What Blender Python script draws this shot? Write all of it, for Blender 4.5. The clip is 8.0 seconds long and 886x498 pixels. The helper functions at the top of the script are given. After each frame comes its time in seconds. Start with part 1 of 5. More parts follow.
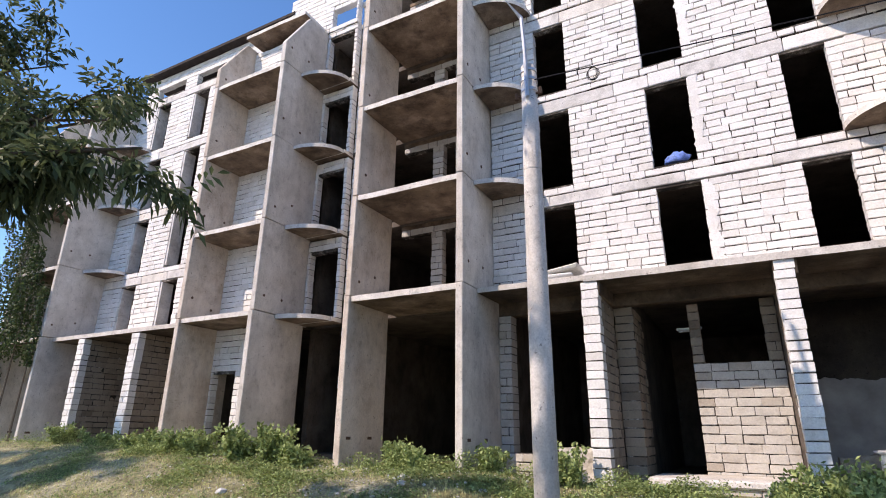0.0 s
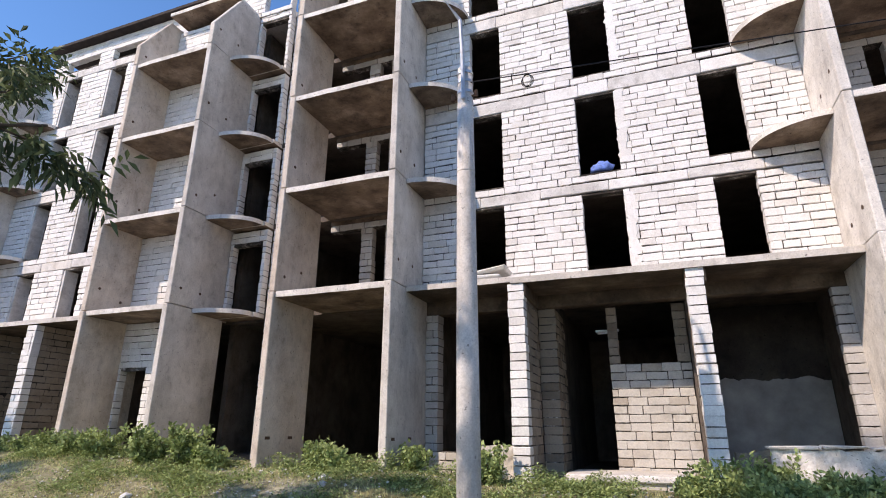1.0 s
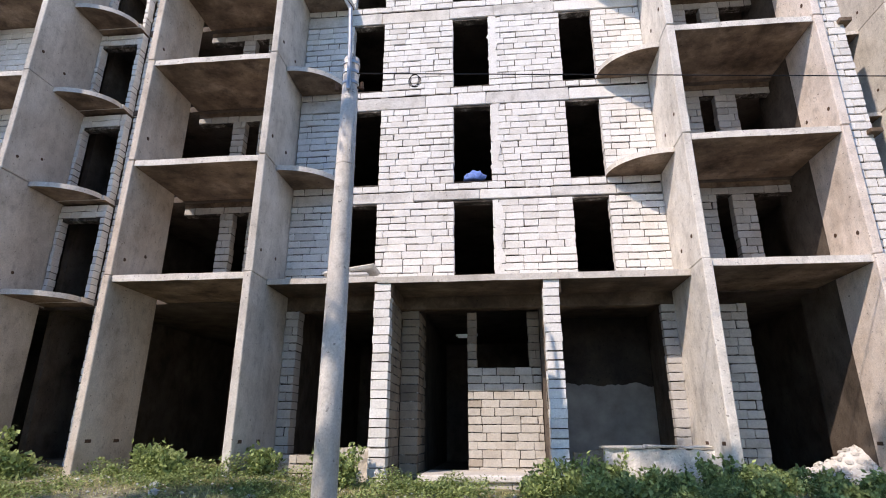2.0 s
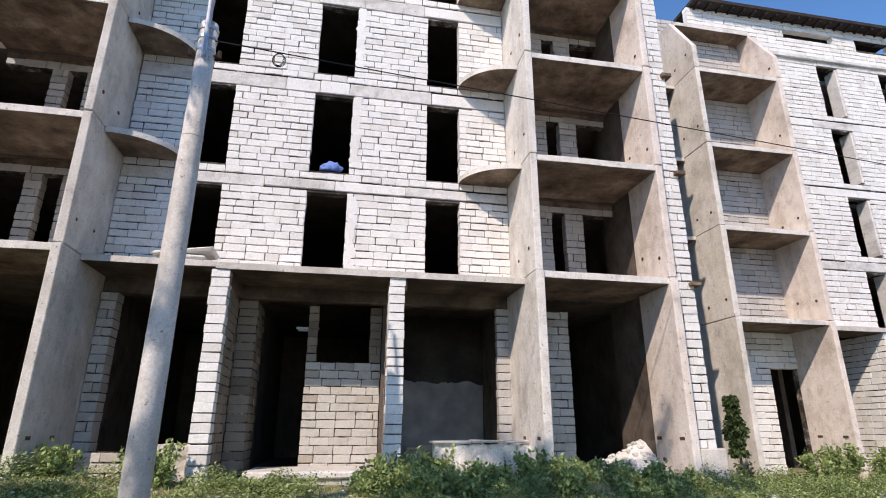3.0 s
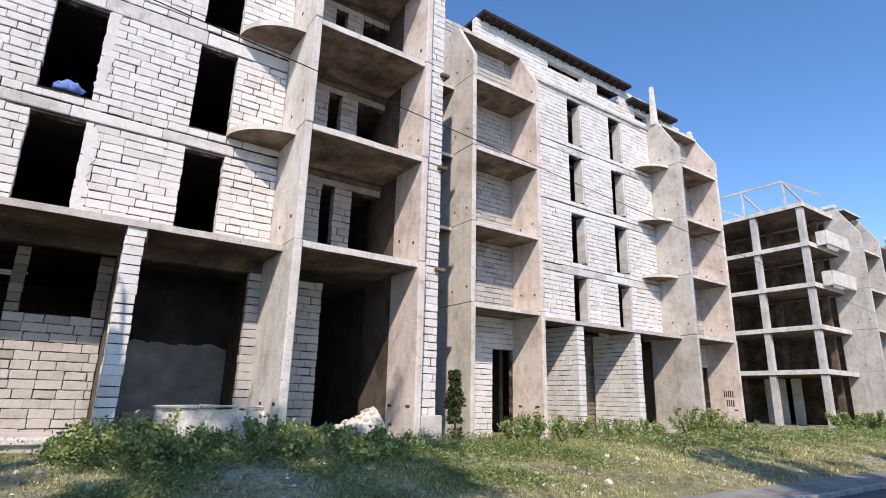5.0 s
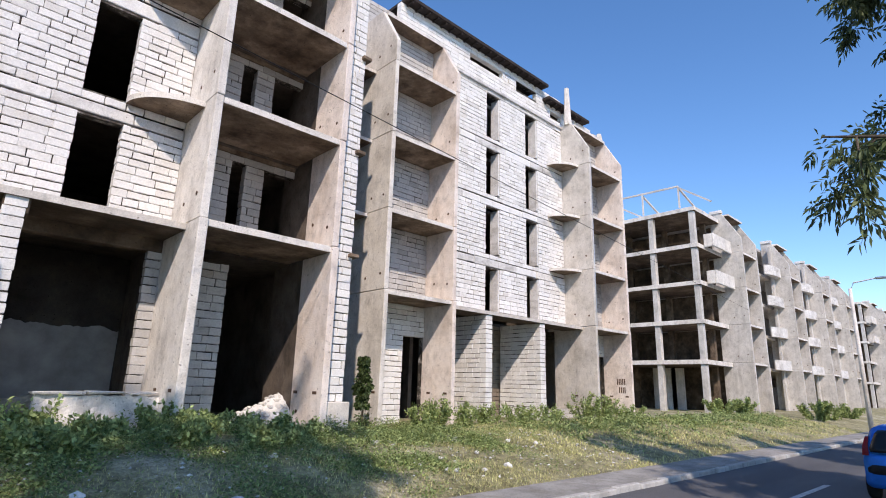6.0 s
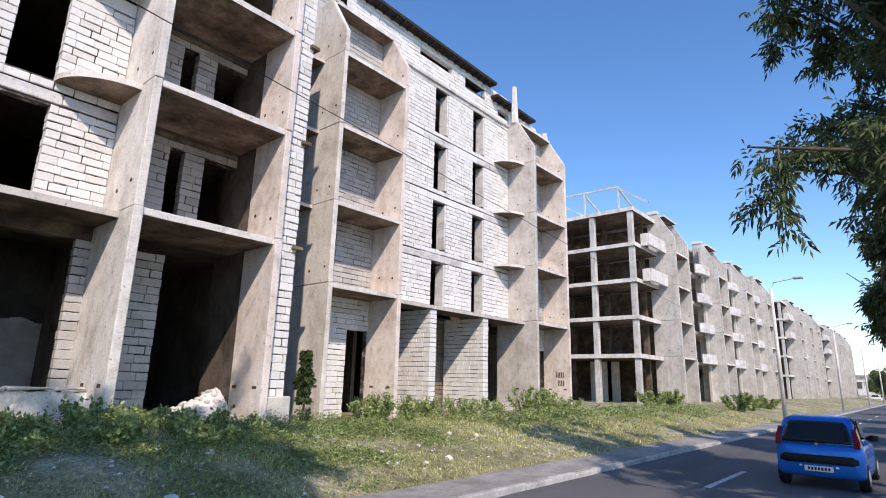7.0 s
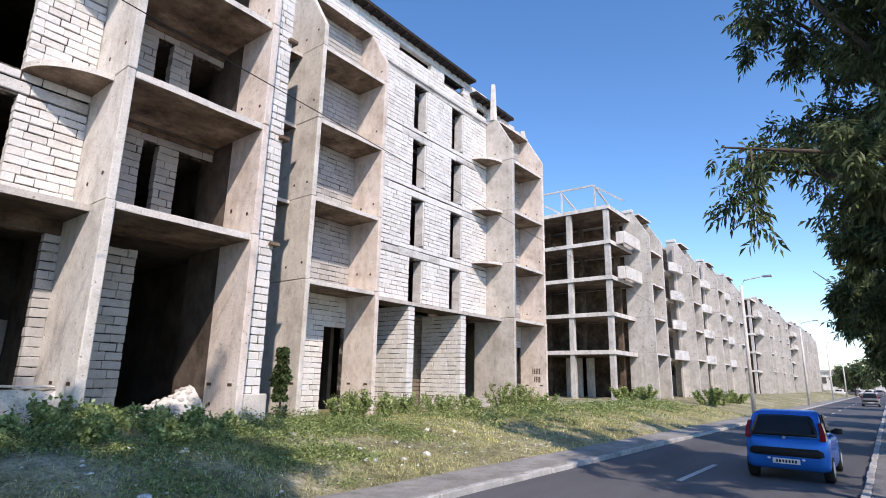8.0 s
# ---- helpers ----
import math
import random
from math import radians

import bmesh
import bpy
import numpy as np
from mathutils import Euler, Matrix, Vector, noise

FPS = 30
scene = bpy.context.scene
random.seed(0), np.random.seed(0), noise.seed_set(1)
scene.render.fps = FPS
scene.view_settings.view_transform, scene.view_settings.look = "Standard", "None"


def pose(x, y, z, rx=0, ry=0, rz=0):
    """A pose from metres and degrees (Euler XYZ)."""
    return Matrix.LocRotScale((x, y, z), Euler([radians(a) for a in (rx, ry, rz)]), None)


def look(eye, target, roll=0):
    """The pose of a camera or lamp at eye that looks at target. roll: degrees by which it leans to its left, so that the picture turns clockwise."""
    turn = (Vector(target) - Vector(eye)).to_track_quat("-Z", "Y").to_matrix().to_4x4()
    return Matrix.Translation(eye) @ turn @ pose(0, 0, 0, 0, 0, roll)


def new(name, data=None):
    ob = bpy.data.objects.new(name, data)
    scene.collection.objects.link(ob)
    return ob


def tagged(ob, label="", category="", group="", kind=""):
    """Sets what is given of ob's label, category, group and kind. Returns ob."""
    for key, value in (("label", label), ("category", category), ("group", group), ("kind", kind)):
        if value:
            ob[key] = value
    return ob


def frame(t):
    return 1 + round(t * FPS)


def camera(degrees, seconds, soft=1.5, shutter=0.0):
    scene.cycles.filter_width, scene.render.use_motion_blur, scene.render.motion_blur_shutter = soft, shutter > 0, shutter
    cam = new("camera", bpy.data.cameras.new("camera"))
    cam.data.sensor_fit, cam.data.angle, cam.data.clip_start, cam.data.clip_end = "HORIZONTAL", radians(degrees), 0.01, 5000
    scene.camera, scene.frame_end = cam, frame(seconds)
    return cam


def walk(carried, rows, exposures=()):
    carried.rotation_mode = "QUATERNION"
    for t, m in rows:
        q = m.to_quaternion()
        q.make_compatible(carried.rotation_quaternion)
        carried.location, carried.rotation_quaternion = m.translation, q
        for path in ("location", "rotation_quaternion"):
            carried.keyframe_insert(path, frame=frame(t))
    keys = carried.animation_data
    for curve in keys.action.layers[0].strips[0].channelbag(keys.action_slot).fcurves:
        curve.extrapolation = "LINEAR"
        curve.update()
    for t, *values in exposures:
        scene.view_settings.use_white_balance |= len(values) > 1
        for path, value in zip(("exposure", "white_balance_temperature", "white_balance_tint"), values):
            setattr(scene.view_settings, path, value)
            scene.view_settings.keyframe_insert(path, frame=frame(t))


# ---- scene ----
cam = camera(77.5, 8.0, soft=1.0)
PATH = [
    (0, (0.824, -10.915, 1.475), (-1.000, -7.591, 2.749), 0.71),
    (0.5, (0.771, -10.885, 1.507), (-0.927, -7.491, 2.771), 0.59),
    (1, (0.783, -10.908, 1.513), (-0.576, -7.363, 2.773), 0.29),
    (1.2, (0.764, -10.897, 1.516), (-0.458, -7.302, 2.773), 0.05),
    (2.5, (0.490, -10.769, 1.539), (0.691, -6.982, 2.813), 0.29),
    (3, (0.483, -10.821, 1.544), (1.187, -7.083, 2.783), 0.21),
    (3.5, (0.663, -10.850, 1.577), (1.814, -7.204, 2.754), 0.70),
    (4, (0.756, -10.981, 1.561), (2.341, -7.491, 2.706), 1.14),
    (4.5, (0.769, -11.126, 1.531), (2.669, -7.783, 2.633), 1.20),
    (6, (0.760, -11.217, 1.558), (3.427, -8.400, 2.533), 1.60),
    (6.5, (0.732, -11.262, 1.569), (3.582, -8.622, 2.523), 1.36),
    (7, (0.715, -11.270, 1.580), (3.657, -8.730, 2.519), 1.43),
    (7.5, (0.697, -11.269, 1.579), (3.713, -8.813, 2.514), 1.19),
    (8, (0.694, -11.246, 1.574), (3.745, -8.828, 2.495), 1.19),
]
walk(cam, [(t, look(eye, target, roll)) for t, eye, target, roll in PATH], [(0.0, 0.86, 7350, 24), (3.0, 0.68, 7150, 20), (6.0, 0.67, 7000, 20), (8.0, 0.74, 6950, 20)])

# ---- world and sun ----
SUN_WAY = Vector((0.78, 1.0, -1.12)).normalized()
world = bpy.data.worlds.new("sky")
scene.world = world
world.use_nodes = True
sky = world.node_tree.nodes.new("ShaderNodeTexSky")
sky.sky_type, sky.sun_disc = "NISHITA", False
sky.sun_elevation = math.asin(-SUN_WAY.z)
sky.sun_rotation = math.atan2(-SUN_WAY.x, -SUN_WAY.y)
sky.altitude, sky.air_density, sky.dust_density, sky.ozone_density = 500, 1.0, 0.0, 3.4
clear = world.node_tree.nodes.new("ShaderNodeHueSaturation")
clear.inputs["Saturation"].default_value = 1.2
world.node_tree.links.new(sky.outputs[0], clear.inputs["Color"])
world.node_tree.links.new(clear.outputs[0], world.node_tree.nodes["Background"].inputs[0])
world.node_tree.nodes["Background"].inputs[1].default_value = 0.15
sun = new("sun", bpy.data.lights.new("sun", "SUN"))
sun.data.energy, sun.data.angle, sun.data.color = 2.7, radians(0.6), (1.0, 0.93, 0.82)
sun.matrix_world = look((-20, -40, 40), Vector((-20, -40, 40)) + SUN_WAY)


# ---- materials ----
def material(name, build, rough=0.85, metal=0.0):
    m = bpy.data.materials.new(name)
    m.use_nodes = True
    nt = m.node_tree
    b = nt.nodes["Principled BSDF"]
    b.inputs["Roughness"].default_value, b.inputs["Metallic"].default_value = rough, metal
    b.inputs["Specular IOR Level"].default_value = 0.25
    build(nt, b)
    return m


def noise_tex(nt, scale, detail=4, rough=0.55, stretch=(1, 1, 1), seed=(0, 0, 0)):
    g = nt.nodes.new("ShaderNodeNewGeometry")
    mp = nt.nodes.new("ShaderNodeMapping")
    mp.inputs["Scale"].default_value, mp.inputs["Location"].default_value = stretch, seed
    n = nt.nodes.new("ShaderNodeTexNoise")
    n.inputs["Scale"].default_value, n.inputs["Detail"].default_value, n.inputs["Roughness"].default_value = scale, detail, rough
    nt.links.new(g.outputs["Position"], mp.inputs[0])
    nt.links.new(mp.outputs[0], n.inputs["Vector"])
    return n.outputs[0]


def ramp(nt, src, stops):
    r = nt.nodes.new("ShaderNodeValToRGB")
    while len(r.color_ramp.elements) < len(stops):
        r.color_ramp.elements.new(0.5)
    for e, (p, c) in zip(r.color_ramp.elements, stops):
        e.position, e.color = p, (*c, 1) if len(c) == 3 else (c[0], c[0], c[0], 1)
    nt.links.new(src, r.inputs[0])
    return r.outputs[0]


def mix(nt, a, b, fac, mode="MIX"):
    m = nt.nodes.new("ShaderNodeMix")
    m.data_type, m.blend_type = "RGBA", mode
    for src, i in ((fac, 0), (a, 6), (b, 7)):
        if isinstance(src, (int, float)):
            m.inputs[i].default_value = src
        elif isinstance(src, tuple):
            m.inputs[i].default_value = (*src, 1)
        else:
            nt.links.new(src, m.inputs[i])
    return m.outputs[2]


def bump(nt, b, src, strength=0.4, dist=0.02):
    n = nt.nodes.new("ShaderNodeBump")
    n.inputs["Strength"].default_value, n.inputs["Distance"].default_value = strength, dist
    nt.links.new(src, n.inputs["Height"])
    nt.links.new(n.outputs[0], b.inputs["Normal"])


def concrete_like(dark, mid, light, stain=(0.1, 0.085, 0.07), amount=0.55, streak=(1.2, 1.2, 0.18)):
    def build(nt, b):
        base = ramp(nt, noise_tex(nt, 1.1, 8, 0.66), [(0.3, dark), (0.5, mid), (0.72, light)])
        blot = ramp(nt, noise_tex(nt, 4.5, 8, 0.72, (1, 1, 0.7), (9, 2, 4)), [(0.28, (0.66,)), (0.46, (0.98,)), (0.76, (1.12,))])
        grain = ramp(nt, noise_tex(nt, 34, 5, 0.7), [(0.25, (0.74,)), (0.7, (1.12,))])
        col = mix(nt, mix(nt, base, blot, 1.0, "MULTIPLY"), grain, 1.0, "MULTIPLY")
        run = ramp(nt, noise_tex(nt, 1.5, 7, 0.66, streak, (3, 7, 1)), [(0.5, (0.0,)), (0.74, (amount,))])
        col = mix(nt, col, stain, run)
        pits = ramp(nt, noise_tex(nt, 16, 3, 0.5, (1, 1, 1), (5, 5, 5)), [(0.67, (0.0,)), (0.71, (0.85,))])
        col = mix(nt, col, tuple(0.45 * c for c in dark), pits)
        nt.links.new(col, b.inputs["Base Color"])
        bump(nt, b, mix(nt, noise_tex(nt, 18, 8, 0.7), noise_tex(nt, 4, 8, 0.7), 0.5), 0.8, 0.03)
    return build


def block_like(tint, spread, stain, amount):
    def build(nt, b):
        info = nt.nodes.new("ShaderNodeObjectInfo")
        isl = nt.nodes.new("ShaderNodeNewGeometry")
        add = nt.nodes.new("ShaderNodeMath")
        add.operation = "ADD"
        fr = nt.nodes.new("ShaderNodeMath")
        fr.operation = "FRACT"
        nt.links.new(info.outputs["Random"], add.inputs[0])
        nt.links.new(isl.outputs["Random Per Island"], add.inputs[1])
        nt.links.new(add.outputs[0], fr.inputs[0])
        own = ramp(nt, fr.outputs[0], [(0.0, spread), (0.28, tint), (0.75, tint), (1.0, tuple(min(0.95, c * 1.08) for c in tint))])
        blot = ramp(nt, noise_tex(nt, 2.3, 6, 0.65), [(0.5, (0.0,)), (0.82, (amount,))])
        col = mix(nt, own, stain, blot)
        grain = ramp(nt, noise_tex(nt, 26, 6, 0.75), [(0.28, (0.8,)), (0.62, (1.06,))])
        col = mix(nt, col, grain, 1.0, "MULTIPLY")
        nt.links.new(col, b.inputs["Base Color"])
        bump(nt, b, noise_tex(nt, 30, 8, 0.75), 0.7, 0.02)
    return build


def mortar_like(nt, b):
    fill = ramp(nt, noise_tex(nt, 2.6, 7, 0.8), [(0.46, (0.04, 0.034, 0.028)), (0.55, (0.16, 0.14, 0.12)), (0.66, (0.60, 0.58, 0.54))])
    grit = ramp(nt, noise_tex(nt, 40, 5, 0.7), [(0.3, (0.7,)), (0.7, (1.1,))])
    nt.links.new(mix(nt, fill, grit, 1.0, "MULTIPLY"), b.inputs["Base Color"])
    bump(nt, b, noise_tex(nt, 40, 6, 0.7), 0.8, 0.02)


def plain(col, var=0.12, scale=6, bumpy=0.2):
    def build(nt, b):
        lo, hi = tuple(c * (1 - var) for c in col), tuple(min(1, c * (1 + var)) for c in col)
        nt.links.new(ramp(nt, noise_tex(nt, scale, 5, 0.6), [(0.3, lo), (0.7, hi)]), b.inputs["Base Color"])
        if bumpy:
            bump(nt, b, noise_tex(nt, scale * 6, 5, 0.6), bumpy, 0.01)
    return build


def leaf_like(a, b2):
    def build(nt, b):
        g = nt.nodes.new("ShaderNodeNewGeometry")
        col = ramp(nt, g.outputs["Random Per Island"], [(0.0, a), (0.7, b2), (1.0, tuple(c * 1.5 for c in b2))])
        nt.links.new(col, b.inputs["Base Color"])
        tr = nt.nodes.new("ShaderNodeBsdfTranslucent")
        nt.links.new(col, tr.inputs[0])
        mx = nt.nodes.new("ShaderNodeMixShader")
        mx.inputs[0].default_value = 0.3
        nt.links.new(b.outputs[0], mx.inputs[1])
        nt.links.new(tr.outputs[0], mx.inputs[2])
        nt.links.new(mx.outputs[0], nt.nodes["Material Output"].inputs[0])
    return build


def ground_like(nt, b):
    big = noise_tex(nt, 0.35, 6, 0.65)
    col = ramp(nt, big, [(0.3, (0.25, 0.24, 0.11)), (0.5, (0.42, 0.385, 0.22)), (0.7, (0.62, 0.57, 0.43))])
    fine = ramp(nt, noise_tex(nt, 14, 8, 0.8), [(0.32, (0.35,)), (0.66, (1.3,))])
    clod = ramp(nt, noise_tex(nt, 3.2, 6, 0.7, (1, 1, 1), (4, 1, 8)), [(0.34, (0.5,)), (0.52, (1.0,)), (0.68, (1.35,))])
    nt.links.new(mix(nt, mix(nt, col, fine, 1.0, "MULTIPLY"), clod, 1.0, "MULTIPLY"), b.inputs["Base Color"])
    bump(nt, b, noise_tex(nt, 9, 8, 0.8), 1.0, 0.09)


def asphalt_like(nt, b):
    col = ramp(nt, noise_tex(nt, 0.5, 6, 0.6, (0.25, 1.5, 1)), [(0.3, (0.085, 0.087, 0.093)), (0.7, (0.14, 0.14, 0.145))])
    fine = ramp(nt, noise_tex(nt, 60, 4, 0.7), [(0.3, (0.7,)), (0.7, (1.25,))])
    nt.links.new(mix(nt, col, fine, 1.0, "MULTIPLY"), b.inputs["Base Color"])
    bump(nt, b, noise_tex(nt, 90, 4, 0.7), 0.5, 0.008)


CONCRETE = material("weathered concrete", concrete_like((0.46, 0.425, 0.375), (0.61, 0.57, 0.515), (0.72, 0.685, 0.635), (0.16, 0.135, 0.11), 0.34, (1.0, 1.0, 0.22)))
CONCRETE_PINK = material("pinkish weathered concrete", concrete_like((0.56, 0.47, 0.40), (0.76, 0.67, 0.60), (0.84, 0.77, 0.71), (0.20, 0.15, 0.115), 0.34, (1.0, 1.0, 0.22)))
# darker than CONCRETE_PINK: fins seen on their unlit side, shade in the colour
CONCRETE_TAN = material("tan weathered concrete", concrete_like((0.46, 0.375, 0.30), (0.62, 0.54, 0.455), (0.72, 0.65, 0.575), (0.16, 0.115, 0.085), 0.36, (1.0, 1.0, 0.22)))
PLASTER_DARK = material("near-black plaster", concrete_like((0.025, 0.020, 0.018), (0.05, 0.042, 0.036), (0.09, 0.075, 0.06), (0.016, 0.013, 0.011), 0.6, (1, 1, 0.6)))
# stains plus the shade below the slabs, both put into the colour
CONCRETE_SOFFIT = material("dark stained concrete soffit", concrete_like((0.085, 0.058, 0.04), (0.215, 0.155, 0.108), (0.41, 0.32, 0.245), (0.03, 0.02, 0.015), 0.92, (1, 1, 1)))
# darker still: stains and the shade below the canopies in the colour
CANOPY = material("dark canopy soffit", concrete_like((0.05, 0.036, 0.026), (0.115, 0.083, 0.058), (0.24, 0.185, 0.135), (0.03, 0.022, 0.016), 0.8, (1, 1, 1)))
CONCRETE_PALE = material("pale weathered concrete", concrete_like((0.54, 0.50, 0.45), (0.73, 0.69, 0.63), (0.82, 0.79, 0.74), (0.20, 0.17, 0.14), 0.34, (1.0, 1.0, 0.22)))
BEAM = material("whitewashed ring beam", concrete_like((0.48, 0.455, 0.42), (0.68, 0.66, 0.63), (0.79, 0.775, 0.75), (0.17, 0.15, 0.12), 0.55, (0.5, 0.5, 1.4)))
BLOCK = material("whitewashed stone block", block_like((0.80, 0.785, 0.755), (0.70, 0.675, 0.635), (0.46, 0.42, 0.36), 0.5))
BLOCK_RAW = material("raw limestone block", block_like((0.63, 0.585, 0.51), (0.46, 0.40, 0.32), (0.30, 0.26, 0.21), 0.5))
# dark copy of the blocks: pillar-side shade and grime in one colour
BLOCK_DARK = material("dark limestone block", block_like((0.32, 0.27, 0.215), (0.20, 0.16, 0.125), (0.10, 0.08, 0.065), 0.65))
BLOCK_CREAM = material("weathered cream block", block_like((0.57, 0.54, 0.49), (0.43, 0.38, 0.32), (0.26, 0.235, 0.205), 0.65))
# grey, darkened so that the loggia back walls carry shade in the colour
BLOCK_GREY = material("darkened grey block", block_like((0.52, 0.50, 0.475), (0.40, 0.38, 0.36), (0.25, 0.225, 0.20), 0.5))
MORTAR = material("patchy raked mortar", mortar_like, 0.95)
# kept dark: the shade of the rooms is put into this colour
INSIDE = material("dark interior plaster", concrete_like((0.065, 0.052, 0.042), (0.125, 0.10, 0.082), (0.18, 0.15, 0.125), (0.012, 0.010, 0.009), 0.7, (1, 1, 0.6)))
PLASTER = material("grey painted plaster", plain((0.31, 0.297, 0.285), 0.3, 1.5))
ROOFING = material("dark bitumen eaves", plain((0.035, 0.027, 0.024), 0.4, 4))
GROUND = material("dry grassy soil", ground_like, 0.95)
ASPHALT = material("worn asphalt", asphalt_like, 0.8)
KERB = material("painted kerb concrete", concrete_like((0.34, 0.33, 0.31), (0.48, 0.465, 0.44), (0.62, 0.605, 0.58)))
PATH_CONCRETE = material("worn footpath concrete", concrete_like((0.22, 0.21, 0.195), (0.32, 0.31, 0.29), (0.42, 0.405, 0.38), (0.15, 0.14, 0.10), 0.7, (1, 1, 1)))
PAVING = material("pavement concrete", concrete_like((0.16, 0.155, 0.15), (0.22, 0.215, 0.21), (0.29, 0.28, 0.27)))
PAINT = material("worn white road paint", plain((0.55, 0.55, 0.53), 0.35, 8))
LEAF = material("ash leaves", leaf_like((0.05, 0.075, 0.036), (0.13, 0.17, 0.075)), 0.5)
LEAF_WEED = material("weed leaves", leaf_like((0.13, 0.185, 0.06), (0.33, 0.40, 0.16)), 0.6)
LEAF_IVY = material("ivy leaves", leaf_like((0.03, 0.05, 0.018), (0.075, 0.11, 0.04)), 0.5)
GRASS = material("dry grass blades", leaf_like((0.36, 0.38, 0.13), (0.62, 0.58, 0.30)), 0.8)
BARK = material("bark", plain((0.12, 0.095, 0.07), 0.4, 14, 0.8))
POLE = material("cast concrete pole", concrete_like((0.52, 0.49, 0.45), (0.64, 0.61, 0.57), (0.74, 0.71, 0.67), (0.24, 0.2, 0.16), 0.4, (2, 2, 0.3)))
GALV = material("galvanised steel", plain((0.50, 0.52, 0.54), 0.15, 10), 0.45, 0.8)
RUST = material("rusty dark steel", plain((0.10, 0.06, 0.04), 0.4, 20), 0.8)
CABLE = material("black cable", plain((0.015, 0.015, 0.016), 0.2), 0.6)
RUBBLE = material("pale rubble", block_like((0.70, 0.69, 0.67), (0.5, 0.48, 0.45), (0.40, 0.37, 0.33), 0.35))


# ---- building helpers ----
def link(ob, parent):
    """Hang ob under parent, keeping world coordinates."""
    ob.parent = parent
    root = parent
    while root.parent:
        root = root.parent
    if parent is root:
        ob.matrix_parent_inverse = Matrix.Translation(root.location).inverted()
    return ob


def part(name, bm, mat, parent=None, label="", smooth=False):
    me = bpy.data.meshes.new(name)
    bmesh.ops.recalc_face_normals(bm, faces=bm.faces)
    bm.to_mesh(me)
    bm.free()
    for m in mat if isinstance(mat, (list, tuple)) else (mat,):
        me.materials.append(m)
    if smooth:
        me.polygons.foreach_set("use_smooth", [True] * len(me.polygons))
    ob = new(name, me)
    if parent:
        link(ob, parent)
    return tagged(ob, label)


def thing(name, at, label, category, group="", kind=""):
    ob = new(name)
    ob.location = at
    ob.empty_display_size = 0.3
    return tagged(ob, label, category, group, kind)


def box(bm, x0, x1, y0, y1, z0, z1):
    v = [bm.verts.new(p) for p in ((x0, y0, z0), (x1, y0, z0), (x1, y1, z0), (x0, y1, z0), (x0, y0, z1), (x1, y0, z1), (x1, y1, z1), (x0, y1, z1))]
    for f in ((0, 3, 2, 1), (4, 5, 6, 7), (0, 1, 5, 4), (1, 2, 6, 5), (2, 3, 7, 6), (3, 0, 4, 7)):
        bm.faces.new([v[i] for i in f])
    return v


def solid(*boxes, bevel=0.012, wear=0.0):
    """Bevelled boxes in one bmesh; wear moves the corners a little."""
    bm = bmesh.new()
    for b in boxes:
        box(bm, *b)
    if wear:
        for v in bm.verts:
            v.co += Vector([random.uniform(-wear, wear) for _ in range(3)])
    if bevel:
        bmesh.ops.bevel(bm, geom=list(bm.edges), offset=bevel, segments=1, affect="EDGES")
    return bm


def prism(profile, lo, hi, axis, bevel=0.0):
    """A closed outline of 2D points pushed along axis (x or z) from lo to hi."""
    bm = bmesh.new()
    put = (lambda p, s: (s, p[0], p[1])) if axis == "x" else (lambda p, s: (p[0], p[1], s))
    a = [bm.verts.new(put(p, lo)) for p in profile]
    b = [bm.verts.new(put(p, hi)) for p in profile]
    n = len(profile)
    bm.faces.new(a)
    bm.faces.new(b[::-1])
    for i in range(n):
        bm.faces.new((a[i], a[(i + 1) % n], b[(i + 1) % n], b[i]))
    if bevel:
        bmesh.ops.bevel(bm, geom=list(bm.edges), offset=bevel, segments=1, affect="EDGES")
    return bm


def tube(bm, points, radii, sides=8):
    rings = []
    for i, p in enumerate(points):
        d = (Vector(points[min(i + 1, len(points) - 1)]) - Vector(points[max(i - 1, 0)])).normalized()
        u = d.orthogonal().normalized()
        w = d.cross(u)
        rings.append([bm.verts.new(Vector(p) + radii[i] * (math.cos(a) * u + math.sin(a) * w)) for a in [2 * math.pi * k / sides for k in range(sides)]])
    for r, s in zip(rings, rings[1:]):
        for k in range(sides):
            bm.faces.new((r[k], r[(k + 1) % sides], s[(k + 1) % sides], s[k]))
    bm.faces.new(rings[0][::-1])
    bm.faces.new(rings[-1])


def block_mesh(seed):
    """A sawn stone block of unit size with a wavy outline and an uneven face."""
    rng = random.Random(seed)
    bm = bmesh.new()
    rings = []
    for x in (-0.5, -0.46, -0.15, 0.17, 0.46, 0.5):
        worn = 0.965 if abs(x) == 0.5 else 1.0
        rings.append([bm.verts.new((x + rng.uniform(-0.012, 0.012), y * worn + rng.uniform(-0.012, 0.012), z * worn + rng.uniform(-0.04, 0.03)))
                      for y, z in ((-0.46, -0.5), (-0.5, -0.44), (-0.5, 0.44), (-0.46, 0.5), (0.5, 0.5), (0.5, -0.5))])
    for r, t in zip(rings, rings[1:]):
        for k in range(6):
            bm.faces.new((r[k], r[(k + 1) % 6], t[(k + 1) % 6], t[k]))
    bm.faces.new(rings[0][::-1])
    bm.faces.new(rings[-1])
    bmesh.ops.recalc_face_normals(bm, faces=bm.faces)
    me = bpy.data.meshes.new("block")
    bm.to_mesh(me)
    bm.free()
    return me


BLOCK_MESHES = {}


def blocks_of(mat):
    if mat.name not in BLOCK_MESHES:
        BLOCK_MESHES[mat.name] = [block_mesh(i) for i in range(14)]
        for me in BLOCK_MESHES[mat.name]:
            me.materials.append(mat)
    return BLOCK_MESHES[mat.name]


